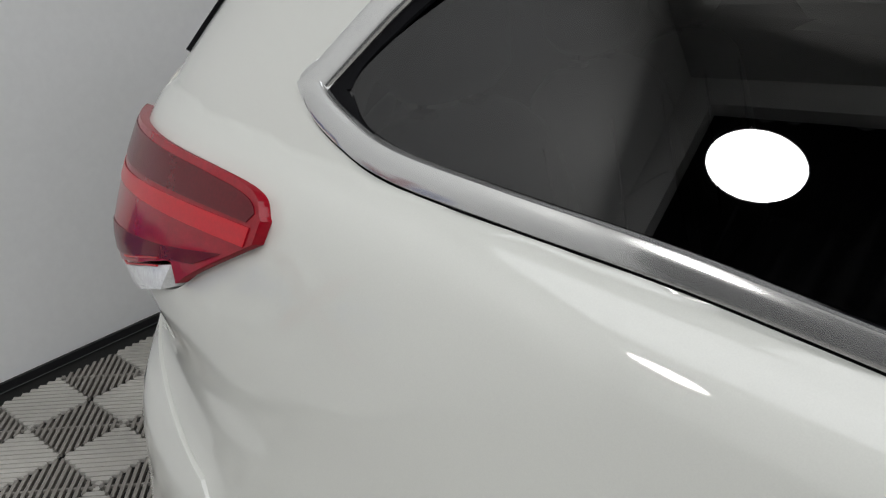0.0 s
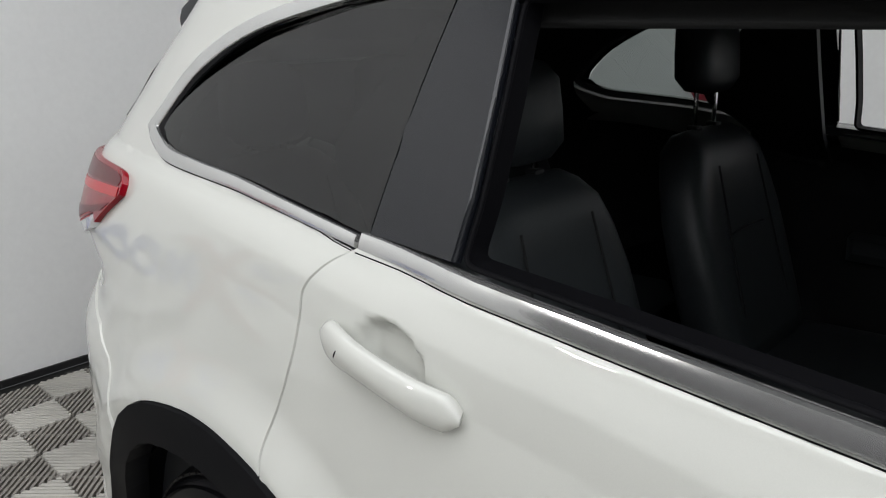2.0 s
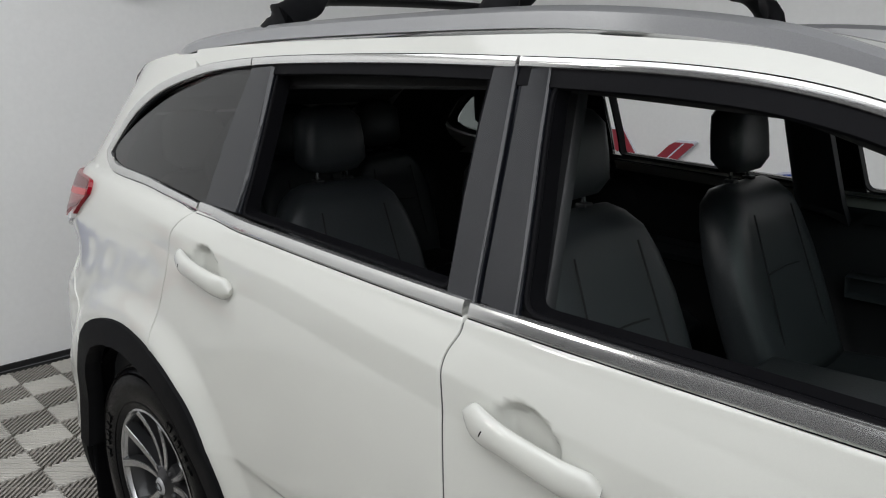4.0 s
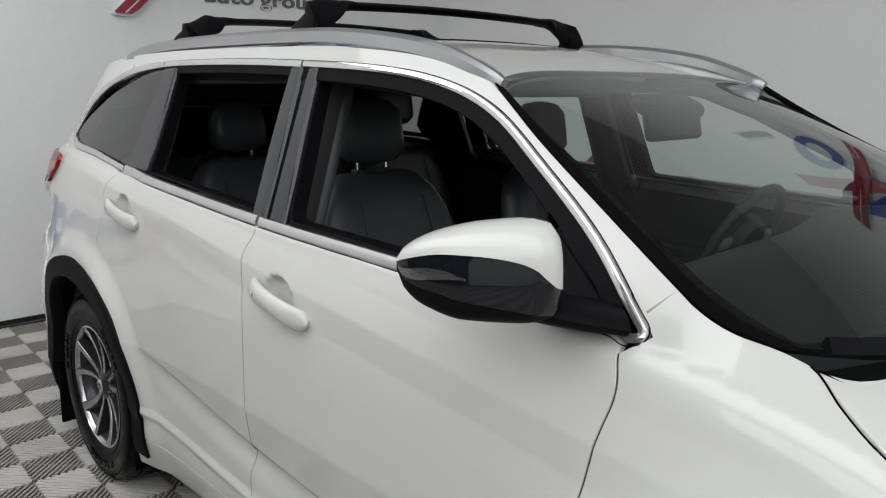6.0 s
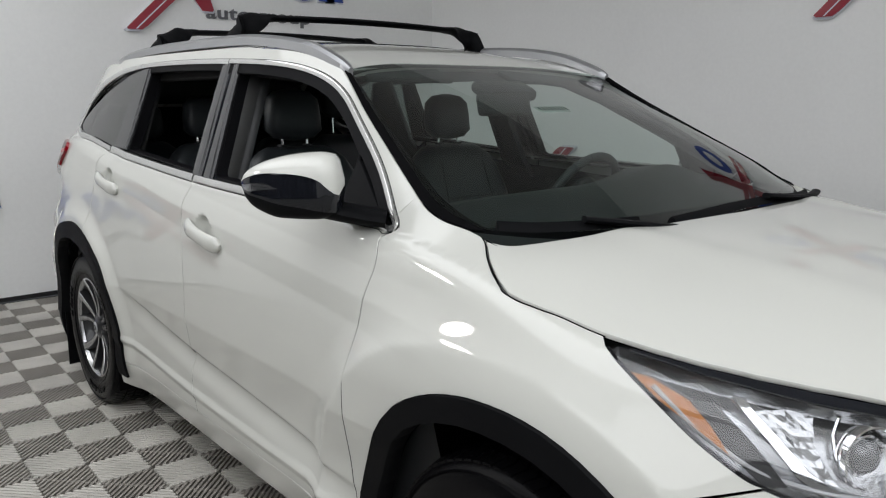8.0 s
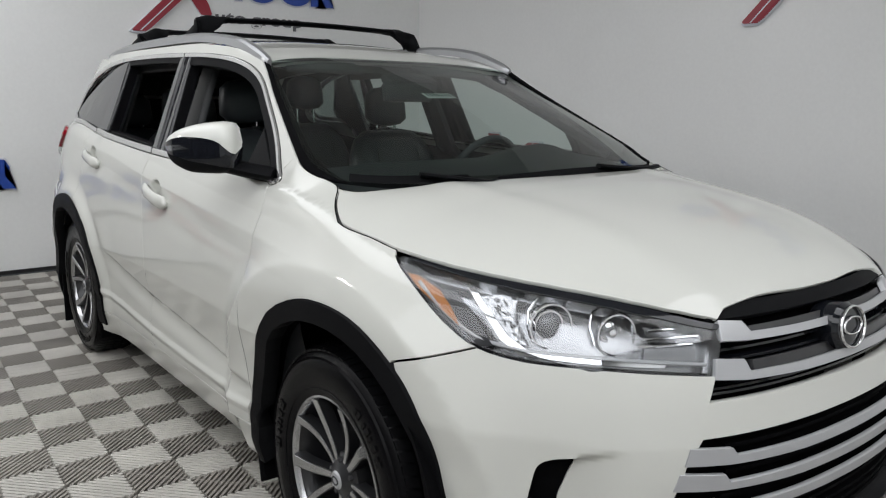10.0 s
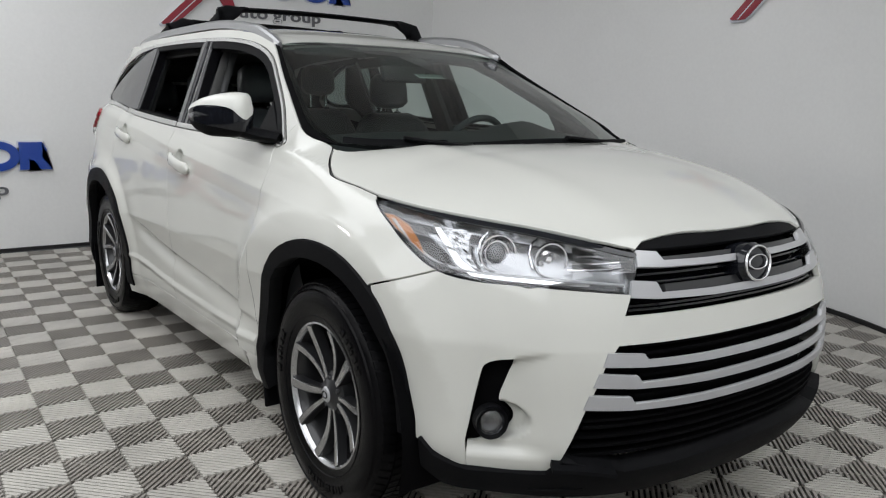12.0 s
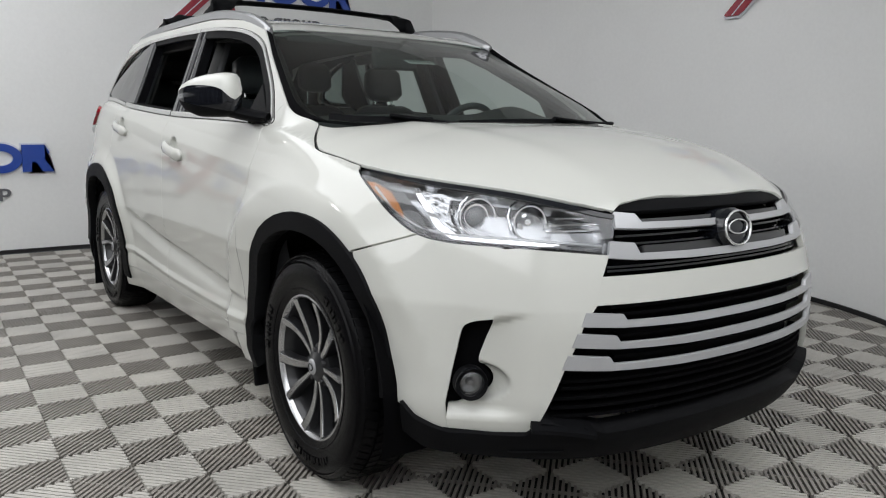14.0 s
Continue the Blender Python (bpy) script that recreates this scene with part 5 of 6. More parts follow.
FRONT_WIN = [(-0.03, 1.172), (-0.045, 1.30), (-0.062, 1.42), (-0.072, 1.515)] + smooth_line([(0.0, 1.514), (0.179, 1.497), (0.38, 1.455), (0.518, 1.395), (0.652, 1.322), (0.735, 1.27)], 4) + [(0.742, 1.14)] + [(0.5, 1.147), (0.25, 1.158)]
REAR_WIN = [(-0.875, 1.24), (-0.866, 1.31), (-0.864, 1.43), (-0.867, 1.556), (-0.6, 1.554), (-0.35, 1.542), (-0.21, 1.53), (-0.212, 1.45), (-0.209, 1.33), (-0.196, 1.182), (-0.45, 1.203), (-0.68, 1.223)]
C_LINE = smooth_line([(-0.968, 1.566), (-1.004, 1.444), (-1.03, 1.324), (-1.043, 1.255)], 4)
GLASS_LOW = smooth_line([(-1.716, 1.352), (-1.69, 1.33), (-1.625, 1.314), (-1.53, 1.306), (-1.3, 1.287), (-1.055, 1.253)], 4)
GLASS_TOP = smooth_line([(-0.972, 1.56), (-1.1, 1.56), (-1.25, 1.548), (-1.44, 1.51), (-1.60, 1.445), (-1.697, 1.378), (-1.716, 1.352)], 4)
GLASS_LOW, GLASS_TOP = offset(GLASS_LOW, -0.001), offset(GLASS_TOP, -0.007)
QUARTER_GLASS = gap(C_LINE, -0.004) + GLASS_LOW[::-1] + GLASS_TOP[::-1]

samples = np.array([(x, z) for x in np.linspace(-1.7, -1.0, 12) for z in np.linspace(1.3, 1.54, 6)])
terms = lambda x, z: np.stack([x * 0 + 1, x, z, x * z], axis=-1)
BOW = 0.03
GLASS_FIT = np.linalg.lstsq(terms(samples[:, 0], samples[:, 1]), np.array([shell(around(x, z), z)[1] - BOW * (x + 1.36) ** 2 for x, z in samples]), rcond=None)[0]


def glass_skin(x, z):
    """The evenly curved pane of the quarter window."""
    return (x, float(np.dot(GLASS_FIT, (1, x, z, x * z))) + BOW * (x + 1.36) ** 2, z)


GRIP_LIFT = curve([(0, 0.0), (0.05, 0.008), (0.12, 0.015), (0.25, 0.021), (0.5, 0.023), (0.75, 0.021), (0.9, 0.012), (1, 0.0)])
GRIP_WIDTH = curve([(0, 0.35), (0.03, 0.8), (0.1, 1.12), (0.2, 1.1), (0.32, 0.98), (0.5, 0.96), (0.68, 1.0), (0.84, 1.04), (0.93, 1.02), (0.98, 0.6), (1, 0.3)])

for side in (-1, 1):
    door, rear = front_doors[side], rear_doors[side]
    # quarter window
    window = panel("quarter_window", QUARTER_GLASS, glass_skin, TINT if side < 0 else HALF_TINT, car, side=side, grid=(0.05, 0.04), off=-0.008, flange=0, label="dark tinted quarter window in a satin chrome frame")
    top = cut_x(TOP_CHROME, -1.81, -0.97)
    bead("upper_trim", top, 0.018, CHROME, window, side, end=0.032)
    bead("lower_trim", LOW_CHROME, 0.032, CHROME, window, side, end=0.019)
    panel("glass_seal", flank(offset(top, 0.016) + GLASS_TOP[::-1]), shell, SEAL, window, side=side, off=0.0, grid=(0.03, 0.012), flange=0.004)
    panel("glass_seal", flank(offset(LOW_CHROME, 0.016) + GLASS_LOW[::-1]), shell, SEAL, window, side=side, off=0.0, grid=(0.03, 0.012), flange=0.004)
    # front door frame
    belt_front = [(x, belt(x) - 0.003) for x in np.linspace(-0.112, 0.84, 22)]
    corner_line = smooth_line([(0.90, belt(0.90) - 0.003), (0.94, belt(0.94) - 0.002), (0.97, 1.110), (0.992, 1.114), (1.0, 1.124), (0.997, 1.136), (0.98, 1.150), (0.95, 1.174)], 5)
    front_top = cut_x(TOP_CHROME, -0.142, 0.955)[::-1]
    bead("belt_trim", belt_front, 0.023, CHROME, door, side, 0.006, out=0.022)
    bead("foot_strip", [(x, belt(x) - 0.003) for x in np.linspace(0.842, 0.898, 5)], 0.018, PLASTIC, door, side, 0.005)
    bead("corner_trim", corner_line, 0.015, CHROME, door, side, 0.006)
    bead("window_trim", front_top, -0.016, CHROME, door, side)
    band("upper_frame", front_top, -0.028, SEAL, door, side, off=0.0, start=-0.016)
    panel("pillar_cover", flank([(-0.112, belt(-0.11) + 0.015), (-0.12, 1.25), (-0.142, 1.5425), (-0.078, 1.5385), (-0.066, 1.42), (-0.05, 1.30), (-0.034, belt(-0.03) + 0.011)]), shell, GLOSS_BLACK, door, side=side, grid=(0.012, 0.03), off=0.003, crown=0.0012, lean=0.0064, label="gloss black pillar cover")
    panel("sail_panel", flank([(0.742, belt(0.74) + 0.01), (0.736, 1.262), (0.80, 1.222), (0.90, 1.158), (0.965, 1.124)]), shell, PLASTIC, door, side=side, grid=(0.03, 0.03), off=0.0)
    channel("window_channel", rounded(offset(FRONT_WIN + FRONT_WIN[:1], -0.004)[:-1], 0.03), door, side)
    seal("window_seal", rounded(offset(FRONT_WIN + FRONT_WIN[:1], -0.002)[:-1], 0.03), door, side, 0.008, 0.005)
    # rear door frame
    belt_rear = [(x, belt(x) - 0.003) for x in np.linspace(-1.05, -0.126, 22)]
    rear_top = cut_x(TOP_CHROME, -0.965, -0.15)[::-1]
    bead("belt_trim", belt_rear, 0.025, CHROME, rear, side, 0.006, out=0.022, flush=(-1.02, -0.8))
    bead("window_trim", rear_top, -0.018, CHROME, rear, side)
    band("upper_frame", rear_top, -0.02, SEAL, rear, side, off=0.0, start=-0.018)
    panel("pillar_cover", flank([(-0.19, belt(-0.19) + 0.011), (-0.203, 1.33), (-0.206, 1.45), (-0.203, 1.542), (-0.1495, 1.5425), (-0.13, 1.25), (-0.124, belt(-0.12) + 0.011)]), shell, GLOSS_BLACK, rear, side=side, grid=(0.012, 0.03), off=0.003, crown=0.0012, lean=0.0055, label="gloss black pillar cover")
    panel("pillar_cover", flank(gap(C_LINE, 0.004)[::-1] + [(x - (0.05 if side > 0 else 0), z) for x, z in ((-0.875, 1.565), (-0.872, 1.437), (-0.874, 1.317), (-0.882, 1.243))]), shell, GLOSS_BLACK, rear, side=side, grid=(0.02, 0.03), off=0.003, lean=0.006, label="gloss black pillar cover")
    channel("window_channel", rounded(REAR_WIN, 0.02), rear, side)
    seal("window_seal", rounded(REAR_WIN, 0.02), rear, side, 0.008, 0.004)
    tube("seam_bead", [Vector(shell(around(x, z), z)) * 1 if side < 0 else Vector((shell(around(x, z), z)[0], -shell(around(x, z), z)[1], z)) for x, z in ((-0.93, 1.252), (-0.924, 1.35), (-0.918, 1.45), (-0.914, 1.565))], 0.0032, GLOSS_BLACK, rear, 6)

    # inner linings
    lining = flank([(-2.3, 0.45), (-2.3, 1.24), (-1.6, 1.26)] + under_belt(-1.06, 0.96, -0.004) + [(1.15, 1.06), (1.15, 0.4)])
    panel("side_lining", lining, shell, CABIN, car, side=side, off=-0.085, flange=0, grid=(0.06, 0.05))
    panel("armrest", flank([(-0.05, 0.95), (0.75, 0.93), (0.75, 0.86), (-0.05, 0.88)]), shell, LEATHER, door, side=side, off=-0.14, flange=0.06, grid=(0.06, 0.03))
    panel("trim_strip", flank([(0.35, 1.02), (0.9, 1.0), (0.9, 0.985), (0.35, 0.995)]), shell, SILVER, door, side=side, off=-0.095, flange=0.02, grid=(0.06, 0.02))
    panel("armrest", flank([(-0.85, 0.98), (-0.25, 0.95), (-0.25, 0.89), (-0.85, 0.91)]), shell, LEATHER, rear, side=side, off=-0.14, flange=0.06, grid=(0.06, 0.03))
    panel("rear_pillar_lining", flank([(-1.70, 1.27), (-1.76, 1.35), (-1.62, 1.475), (-1.46, 1.54), (-1.25, 1.578), (-1.0, 1.585), (-1.0, 1.61), (-1.8, 1.60), (-2.05, 1.45), (-2.3, 1.30), (-2.35, 1.0), (-1.8, 1.2)]), shell, CABIN, car, side=side, off=-0.05, flange=0, grid=(0.05, 0.04))
    panel("door_pillar_lining", flank([(-1.14, 1.22), (-1.10, 1.57), (-1.0 if side < 0 else -0.93, 1.59), (-0.995 if side < 0 else -0.93, 1.22)]), shell, CABIN, car, side=side, off=-0.09, flange=0.02, grid=(0.03, 0.04))
    panel("door_pillar_lining", flank([(-0.20, 1.15), (-0.205, 1.55), (-0.09, 1.55), (-0.06, 1.15)]), shell, CABIN, car, side=side, off=-0.10, flange=0.03, grid=(0.03, 0.04))
    panel("roof_side_lining", flank([(-1.0, 1.55), (-1.0, 1.60), (0.05, 1.56), (0.3, 1.53), (0.48, 1.475), (0.75, 1.335), (1.0, 1.2), (0.96, 1.17), (0.7, 1.315), (0.48, 1.43), (0.3, 1.49), (-0.14, 1.53)]), shell, CABIN_GREY, car, side=side, off=-0.06, flange=0.02, grid=(0.04, 0.02))

    # tail lamp
    corner_top = [(-2.30, 1.078), (-2.16, 1.104), (-2.05, 1.132), (-1.955, 1.16)]
    lamp_line = corner_top + TAIL_LOW[-10:] + TAIL_TOP + [(-2.3, 1.24)]
    tail_lamp = panel("tail_lamp", flank(lamp_line), shell, RED_LENS, car, side=side, grid=(0.012, 0.01), off=0.013, flange=0.03, label="red wrap-round tail lamp with a clear lower corner")
    panel("upper_band", flank(offset(TAIL_TOP[2:], 0.007) + smooth_line([(-2.27, 1.215), (-2.1, 1.222), (-1.95, 1.229), (-1.80, 1.234)], 4)), shell, DARK_RED, tail_lamp, side=side, grid=(0.02, 0.015), off=0.0142, flange=0.001)
    panel("light_bar", flank(smooth_line([(-1.792, 1.231), (-1.95, 1.224), (-2.1, 1.215), (-2.26, 1.203)], 4) + smooth_line([(-2.26, 1.187), (-2.1, 1.197), (-1.95, 1.204), (-1.80, 1.212)], 4)), shell, LIGHT_BAR, tail_lamp, side=side, grid=(0.02, 0.01), off=0.0144, flange=0.001)
    panel("lower_band", flank(smooth_line([(-2.28, 1.125), (-2.12, 1.15), (-1.98, 1.17), (-1.84, 1.196)], 4) + smooth_line([(-1.90, 1.171), (-2.0, 1.152), (-2.12, 1.124), (-2.28, 1.094)], 4)), shell, DARK_RED, tail_lamp, side=side, grid=(0.02, 0.01), off=0.0142, flange=0.001)
    panel("clear_corner", flank([(-1.955, 1.155), (-1.98, 1.122), (-2.05, 1.101), (-2.16, 1.072), (-2.28, 1.042), (-2.28, 1.078), (-2.16, 1.099), (-2.05, 1.127)]), shell, FROST, tail_lamp, side=side, grid=(0.02, 0.015), off=0.012, flange=0.03, label="clear lower corner of the lamp")
    for k in (0.3, 0.6):
        tube("lamp_rib", [(x, (shell(around(x, z), z)[1] - 0.0145) * -side, z) for x, z in ((-2.2, 1.088 + 0.03 * k), (-2.1, 1.11 + 0.03 * k), (-1.99, 1.14 + 0.03 * k))], 0.0012, LIGHT_BAR, tail_lamp, 6)
    # spoiler cheek beside the rear glass
    panel("spoiler_cheek", [(around(-1.99, 1.56), 1.56), (around(-2.08, 1.44), 1.44), (around(-2.19, 1.34), 1.34), (rear_at(1.34) - SPAN * 0.55, 1.34), (rear_at(1.55) - SPAN * 0.6, 1.55)], shell, PLASTIC, car, side=side, off=0.006, grid=(0.04, 0.03))

    # handles
    for parent, x0, z0, x1, z1 in ((rear, -1.062, 1.128, -0.813, 1.084), (door, -0.07, 1.024, 0.18, 0.982)):
        pts = []
        for t in np.linspace(0, 1, 29):
            x, z = x0 + (x1 - x0) * t, z0 + (z1 - z0) * t
            base = half_width(x0, z0) * (1 - t) + half_width(x1, z1) * t
            pts.append((x, side * (base + GRIP_LIFT(t)), z + 0.002 * math.sin(math.pi * t)))
        sweep("door_handle", pts, ring(0.0255, 0.014, 20), PAINT, parent, up=(0, side, 0), label="white pull handle", scale=lambda t: (GRIP_WIDTH(t), 1.0))
        k = 6
        groove = [(pts[k][0] + 0.012 * s_, pts[k][1] + side * 0.0138 * math.cos(s_ * 1.4), pts[k][2] + 0.0185 * s_) for s_ in np.linspace(-1, 1, 9)]
        tube("handle_groove", groove, 0.0014, SEAL, parent, 6)


# ---- mirrors ----
MIRROR_EDGE = curve([(0, -0.22), (0.12, -0.04), (0.3, 0.11), (0.55, 0.2), (0.8, 0.26), (1, 0.2)])
MIRROR_TOP = curve([(0, 0.05), (0.08, 0.062), (0.22, 0.067), (0.45, 0.063), (0.7, 0.051), (0.88, 0.034), (0.97, 0.018), (1, 0.006)])
MIRROR_LOW = curve([(0, 0.07), (0.3, 0.082), (0.6, 0.08), (0.85, 0.06), (0.96, 0.036), (1, 0.01)])
MIRROR_DEEP = curve([(0, 0.055), (0.2, 0.078), (0.6, 0.07), (0.85, 0.045), (0.96, 0.022), (1, 0.006)])


def door_mirror(side):
    root = new("door_mirror")
    root.parent = car
    tagged(root, "white door mirror with a black lower shell")
    inner, outer = (Vector((0.895, 0.885, 1.222)), Vector((0.708, 1.045, 1.222))) if side < 0 else (Vector((0.86, 0.83, 1.165)), Vector((0.66, 0.90, 1.165)))
    axis = outer - inner
    ahead = Vector((0.80, 0.60, 0))
    n, m = 26, 12

    def section(t, a):
        """A point of the shell: t from the inner to the outer end, a in quarter turns from -1 (below) over 0 (ahead) to 1 (above)."""
        end = math.sqrt(min(1.0, max(0.02, t / 0.05)))
        top, low, deep = MIRROR_TOP(t) * end, MIRROR_LOW(t) * end, MIRROR_DEEP(t) * end
        q = a * math.pi / 2
        z = (top if a > 0 else low) * math.copysign(abs(math.sin(q)) ** 0.75, a)
        d = deep * abs(math.cos(q)) ** 0.65
        if a > 1 or a < -1:
            d = -0.35 * d
        return inner + axis * t + ahead * d + Vector((0, 0, z))

    def edge(t):
        return MIRROR_EDGE(t)

    def skin(name, mat, lo, hi, t0, t1, label="", swell=0.0):
        verts, faces = [], []
        for i in range(n + 1):
            t = t0 + (t1 - t0) * i / n
            for j in range(m + 1):
                a = lo(t) + (hi(t) - lo(t)) * j / m
                c = inner + axis * t
                v = section(t, a)
                v = v + (v - c) * swell
                verts.append((v.x, v.y * side, v.z))
        for i in range(n):
            for j in range(m):
                k = i * (m + 1) + j
                faces.append([k, k + 1, k + m + 2, k + m + 1])
        bm = bmesh.new()
        vs = [bm.verts.new(v) for v in verts]
        for f in faces:
            bm.faces.new([vs[k] for k in f])
        bmesh.ops.remove_doubles(bm, verts=bm.verts, dist=1e-5)
        return part(name, from_bm(name, bm, mat, angle=70), root, label)

    skin("cap", PAINT, edge, lambda t: 1.3, 0.0, 1.0, "white mirror cap", 0.035)
    skin("shell", GLOSS_BLACK, lambda t: edge(t) - 0.5, lambda t: edge(t) + 0.05, 0.0, 1.0)
    skin("lower_shell", PLASTIC, lambda t: -1.3, lambda t: edge(t) - 0.5, 0.0, 1.0, "dull black underside")
    skin("mirror_frame", PLASTIC, lambda t: -1.9, lambda t: -1.3, 0.0, 1.0)
    skin("mirror_frame", PLASTIC, lambda t: 1.28, lambda t: 1.9, 0.0, 1.0)
    skin("turn_signal", LAMP_WHITE, lambda t: edge(t) - 0.25 - 0.17 * max(0, (t - 0.6) / 0.39) ** 1.1, lambda t: edge(t) - 0.24, 0.6, 0.99, "clear turn signal", 0.03)
    face = [inner + axis * t - ahead * 0.034 + Vector((0, 0, z)) for t, z in ((0.12, -0.045), (0.85, -0.045), (0.92, 0.0), (0.8, 0.028), (0.4, 0.048), (0.12, 0.03))]
    part("mirror_glass", make("mirror_glass", [(v.x, v.y * side, v.z) for v in face], [list(range(6))], BRIGHT, smooth=False), root, "mirror glass")
    stalk = [(0.93, 0.80, 1.135), (0.90, 0.84, 1.142), (0.875, 0.88, 1.152), (0.85, 0.92, 1.165)]
    sweep("stalk", [(x, y * side, z) for x, y, z in stalk], ring(0.07, 0.02, 14), PLASTIC, root, scale=lambda t: (1.05 - 0.25 * t, 1 + 0.2 * t))


for side in (-1, 1):
    door_mirror(side)

# ---- roof rails, cross bars, sunroof, wipers ----
RAIL_LINE = smooth_line([(0.50, 1.488), (0.40, 1.522), (0.25, 1.563), (0.0, 1.598), (-0.3, 1.618), (-0.9, 1.638), (-1.25, 1.636), (-1.43, 1.625)], 5)
for side in (-1, 1):
    line = []
    for i, (x, z) in enumerate(RAIL_LINE):
        line.append((x, side * (half_width(x, min(z, ROOF_EDGE(x))) - 0.022 - 0.022 * step(0.45, 0.1, x)), z + 0.012 * math.sin(math.pi * i / (len(RAIL_LINE) - 1)) ** 0.5))
    sweep("roof_rail", line, [(-0.026, -0.02), (0.026, -0.02), (0.024, 0.006), (0.012, 0.016), (-0.012, 0.016), (-0.024, 0.006)], RAIL, car, label="grey roof rail", scale=lambda t: (0.35 + 0.65 * math.sin(math.pi * min(1, max(0, t))) ** 0.35, 0.6 + 0.4 * math.sin(math.pi * t) ** 0.5))
for bx_, zt in ((-0.28, 1.712), (-1.0, 1.728)):
    rack = thing("roof_bar", "black aerodynamic roof cross bar clamped to the rails", "roof bar", (bx_, 0, 1.66), "roof cross bars")
    line = [(0, y, zt - 1.66 + 0.018 * (1 - (y / 0.52) ** 2)) for y in np.linspace(-0.45, 0.45, 15)]
    sweep("bar", line, ring(0.036, 0.011, 14), PLASTIC, rack, up=(0, 0, 1))
    for side in (-1, 1):
        edge = half_width(bx_, ROOF_EDGE(bx_)) - 0.05
        foot_line = smooth_line([(0, side * 0.43, zt - 1.66 + 0.006), (0.0, side * 0.475, zt - 1.66 + 0.002), (0.008, side * 0.525, zt - 1.66 - 0.016), (0.014, side * (edge - 0.025), zt - 1.66 - 0.052), (0.015, side * edge, ROOF_EDGE(bx_) + 0.028 - 1.66)], 4)
        sweep("foot", foot_line, ring(0.042, 0.019, 14), PLASTIC, rack, up=(0, -side, 0.6), scale=lambda t: (0.87 + 0.35 * t, 0.62 + 0.8 * t))
panel("sunroof", rounded([(-0.12, -0.42), (-0.55, -0.42), (-0.55, 0.42), (-0.12, 0.42)], 0.05), roof_skin, GLOSS_BLACK, car, off=0.004, flange=0.01, label="black glass sunroof")
panel("cowl", [(x + 0.012, y) for x, y in smooth_line(COWL, 4)][::-1] + [(x + 0.012, -y) for x, y in smooth_line(COWL, 4)][1:] + [(1.15, 0.755), (1.22, 0.55), (1.27, 0.3), (1.28, 0), (1.27, -0.3), (1.22, -0.55), (1.15, -0.755)], lambda x, y: (x, y, 1.074 + 0.012 * abs(y)), PLASTIC, car, flange=0.03, label="black cowl panel below the windscreen")
for ends, arm in ((((-0.95, 0.0), (-0.72, 0.025), (-0.48, 0.03)), ((-0.40, -0.03), (-0.55, 0.0), (-0.7, 0.025))), (((-0.34, 0.015), (0.05, 0.03), (0.4, 0.03), (0.76, 0.0)), ((0.78, -0.04), (0.55, -0.005), (0.3, 0.03)))):
    line = [Vector(screen_skin(*p)) + Vector((0.014, 0, 0.016)) for p in smooth_line(ends, 6)]
    wiper = sweep("wiper", line, [(-0.014, -0.008), (0.014, -0.008), (0.008, 0.006), (0.0, 0.012), (-0.008, 0.006)], PLASTIC, car, label="black windscreen wiper")
    sweep("wiper_arm", [Vector(screen_skin(*p)) + Vector((0.022, 0, 0.032)) for p in smooth_line(arm, 5)], ring(0.014, 0.008, 8), PLASTIC, wiper)


# ---- the car: cabin ----
headliner = panel("headliner", [(0.40, -0.55), (0.40, 0.55), (0.0, 0.62), (-1.9, 0.55), (-1.9, -0.55), (0.0, -0.62)], roof_skin, HEADLINER, car, off=-0.035, flange=0, grid=(0.1, 0.1))
box("cabin_floor", (3.1, 1.5, 0.05), CARPET, car, (-0.5, 0, 0.40), bevel=0.01)
box("load_floor", (0.9, 1.2, 0.3), CARPET, car, (-1.95, 0, 0.65), bevel=0.03)


def oblong(cx, cy, cz, half_a, half_b, dent, n=28, p=0.55):
    """A ring of a padded block in plan: half_a fore and aft, half_b across, hollow in front."""
    out = []
    for i in range(n):
        a = 2 * math.pi * i / n
        k, s = math.cos(a), math.sin(a)
        y = half_b * math.copysign(abs(k) ** p, k)
        x = half_a * math.copysign(abs(s) ** 0.7, s)
        if x > 0:
            x -= dent * (1 - (y / half_b) ** 2) * (x / half_a)
        out.append((cx + x, cy + y, cz))
    return out


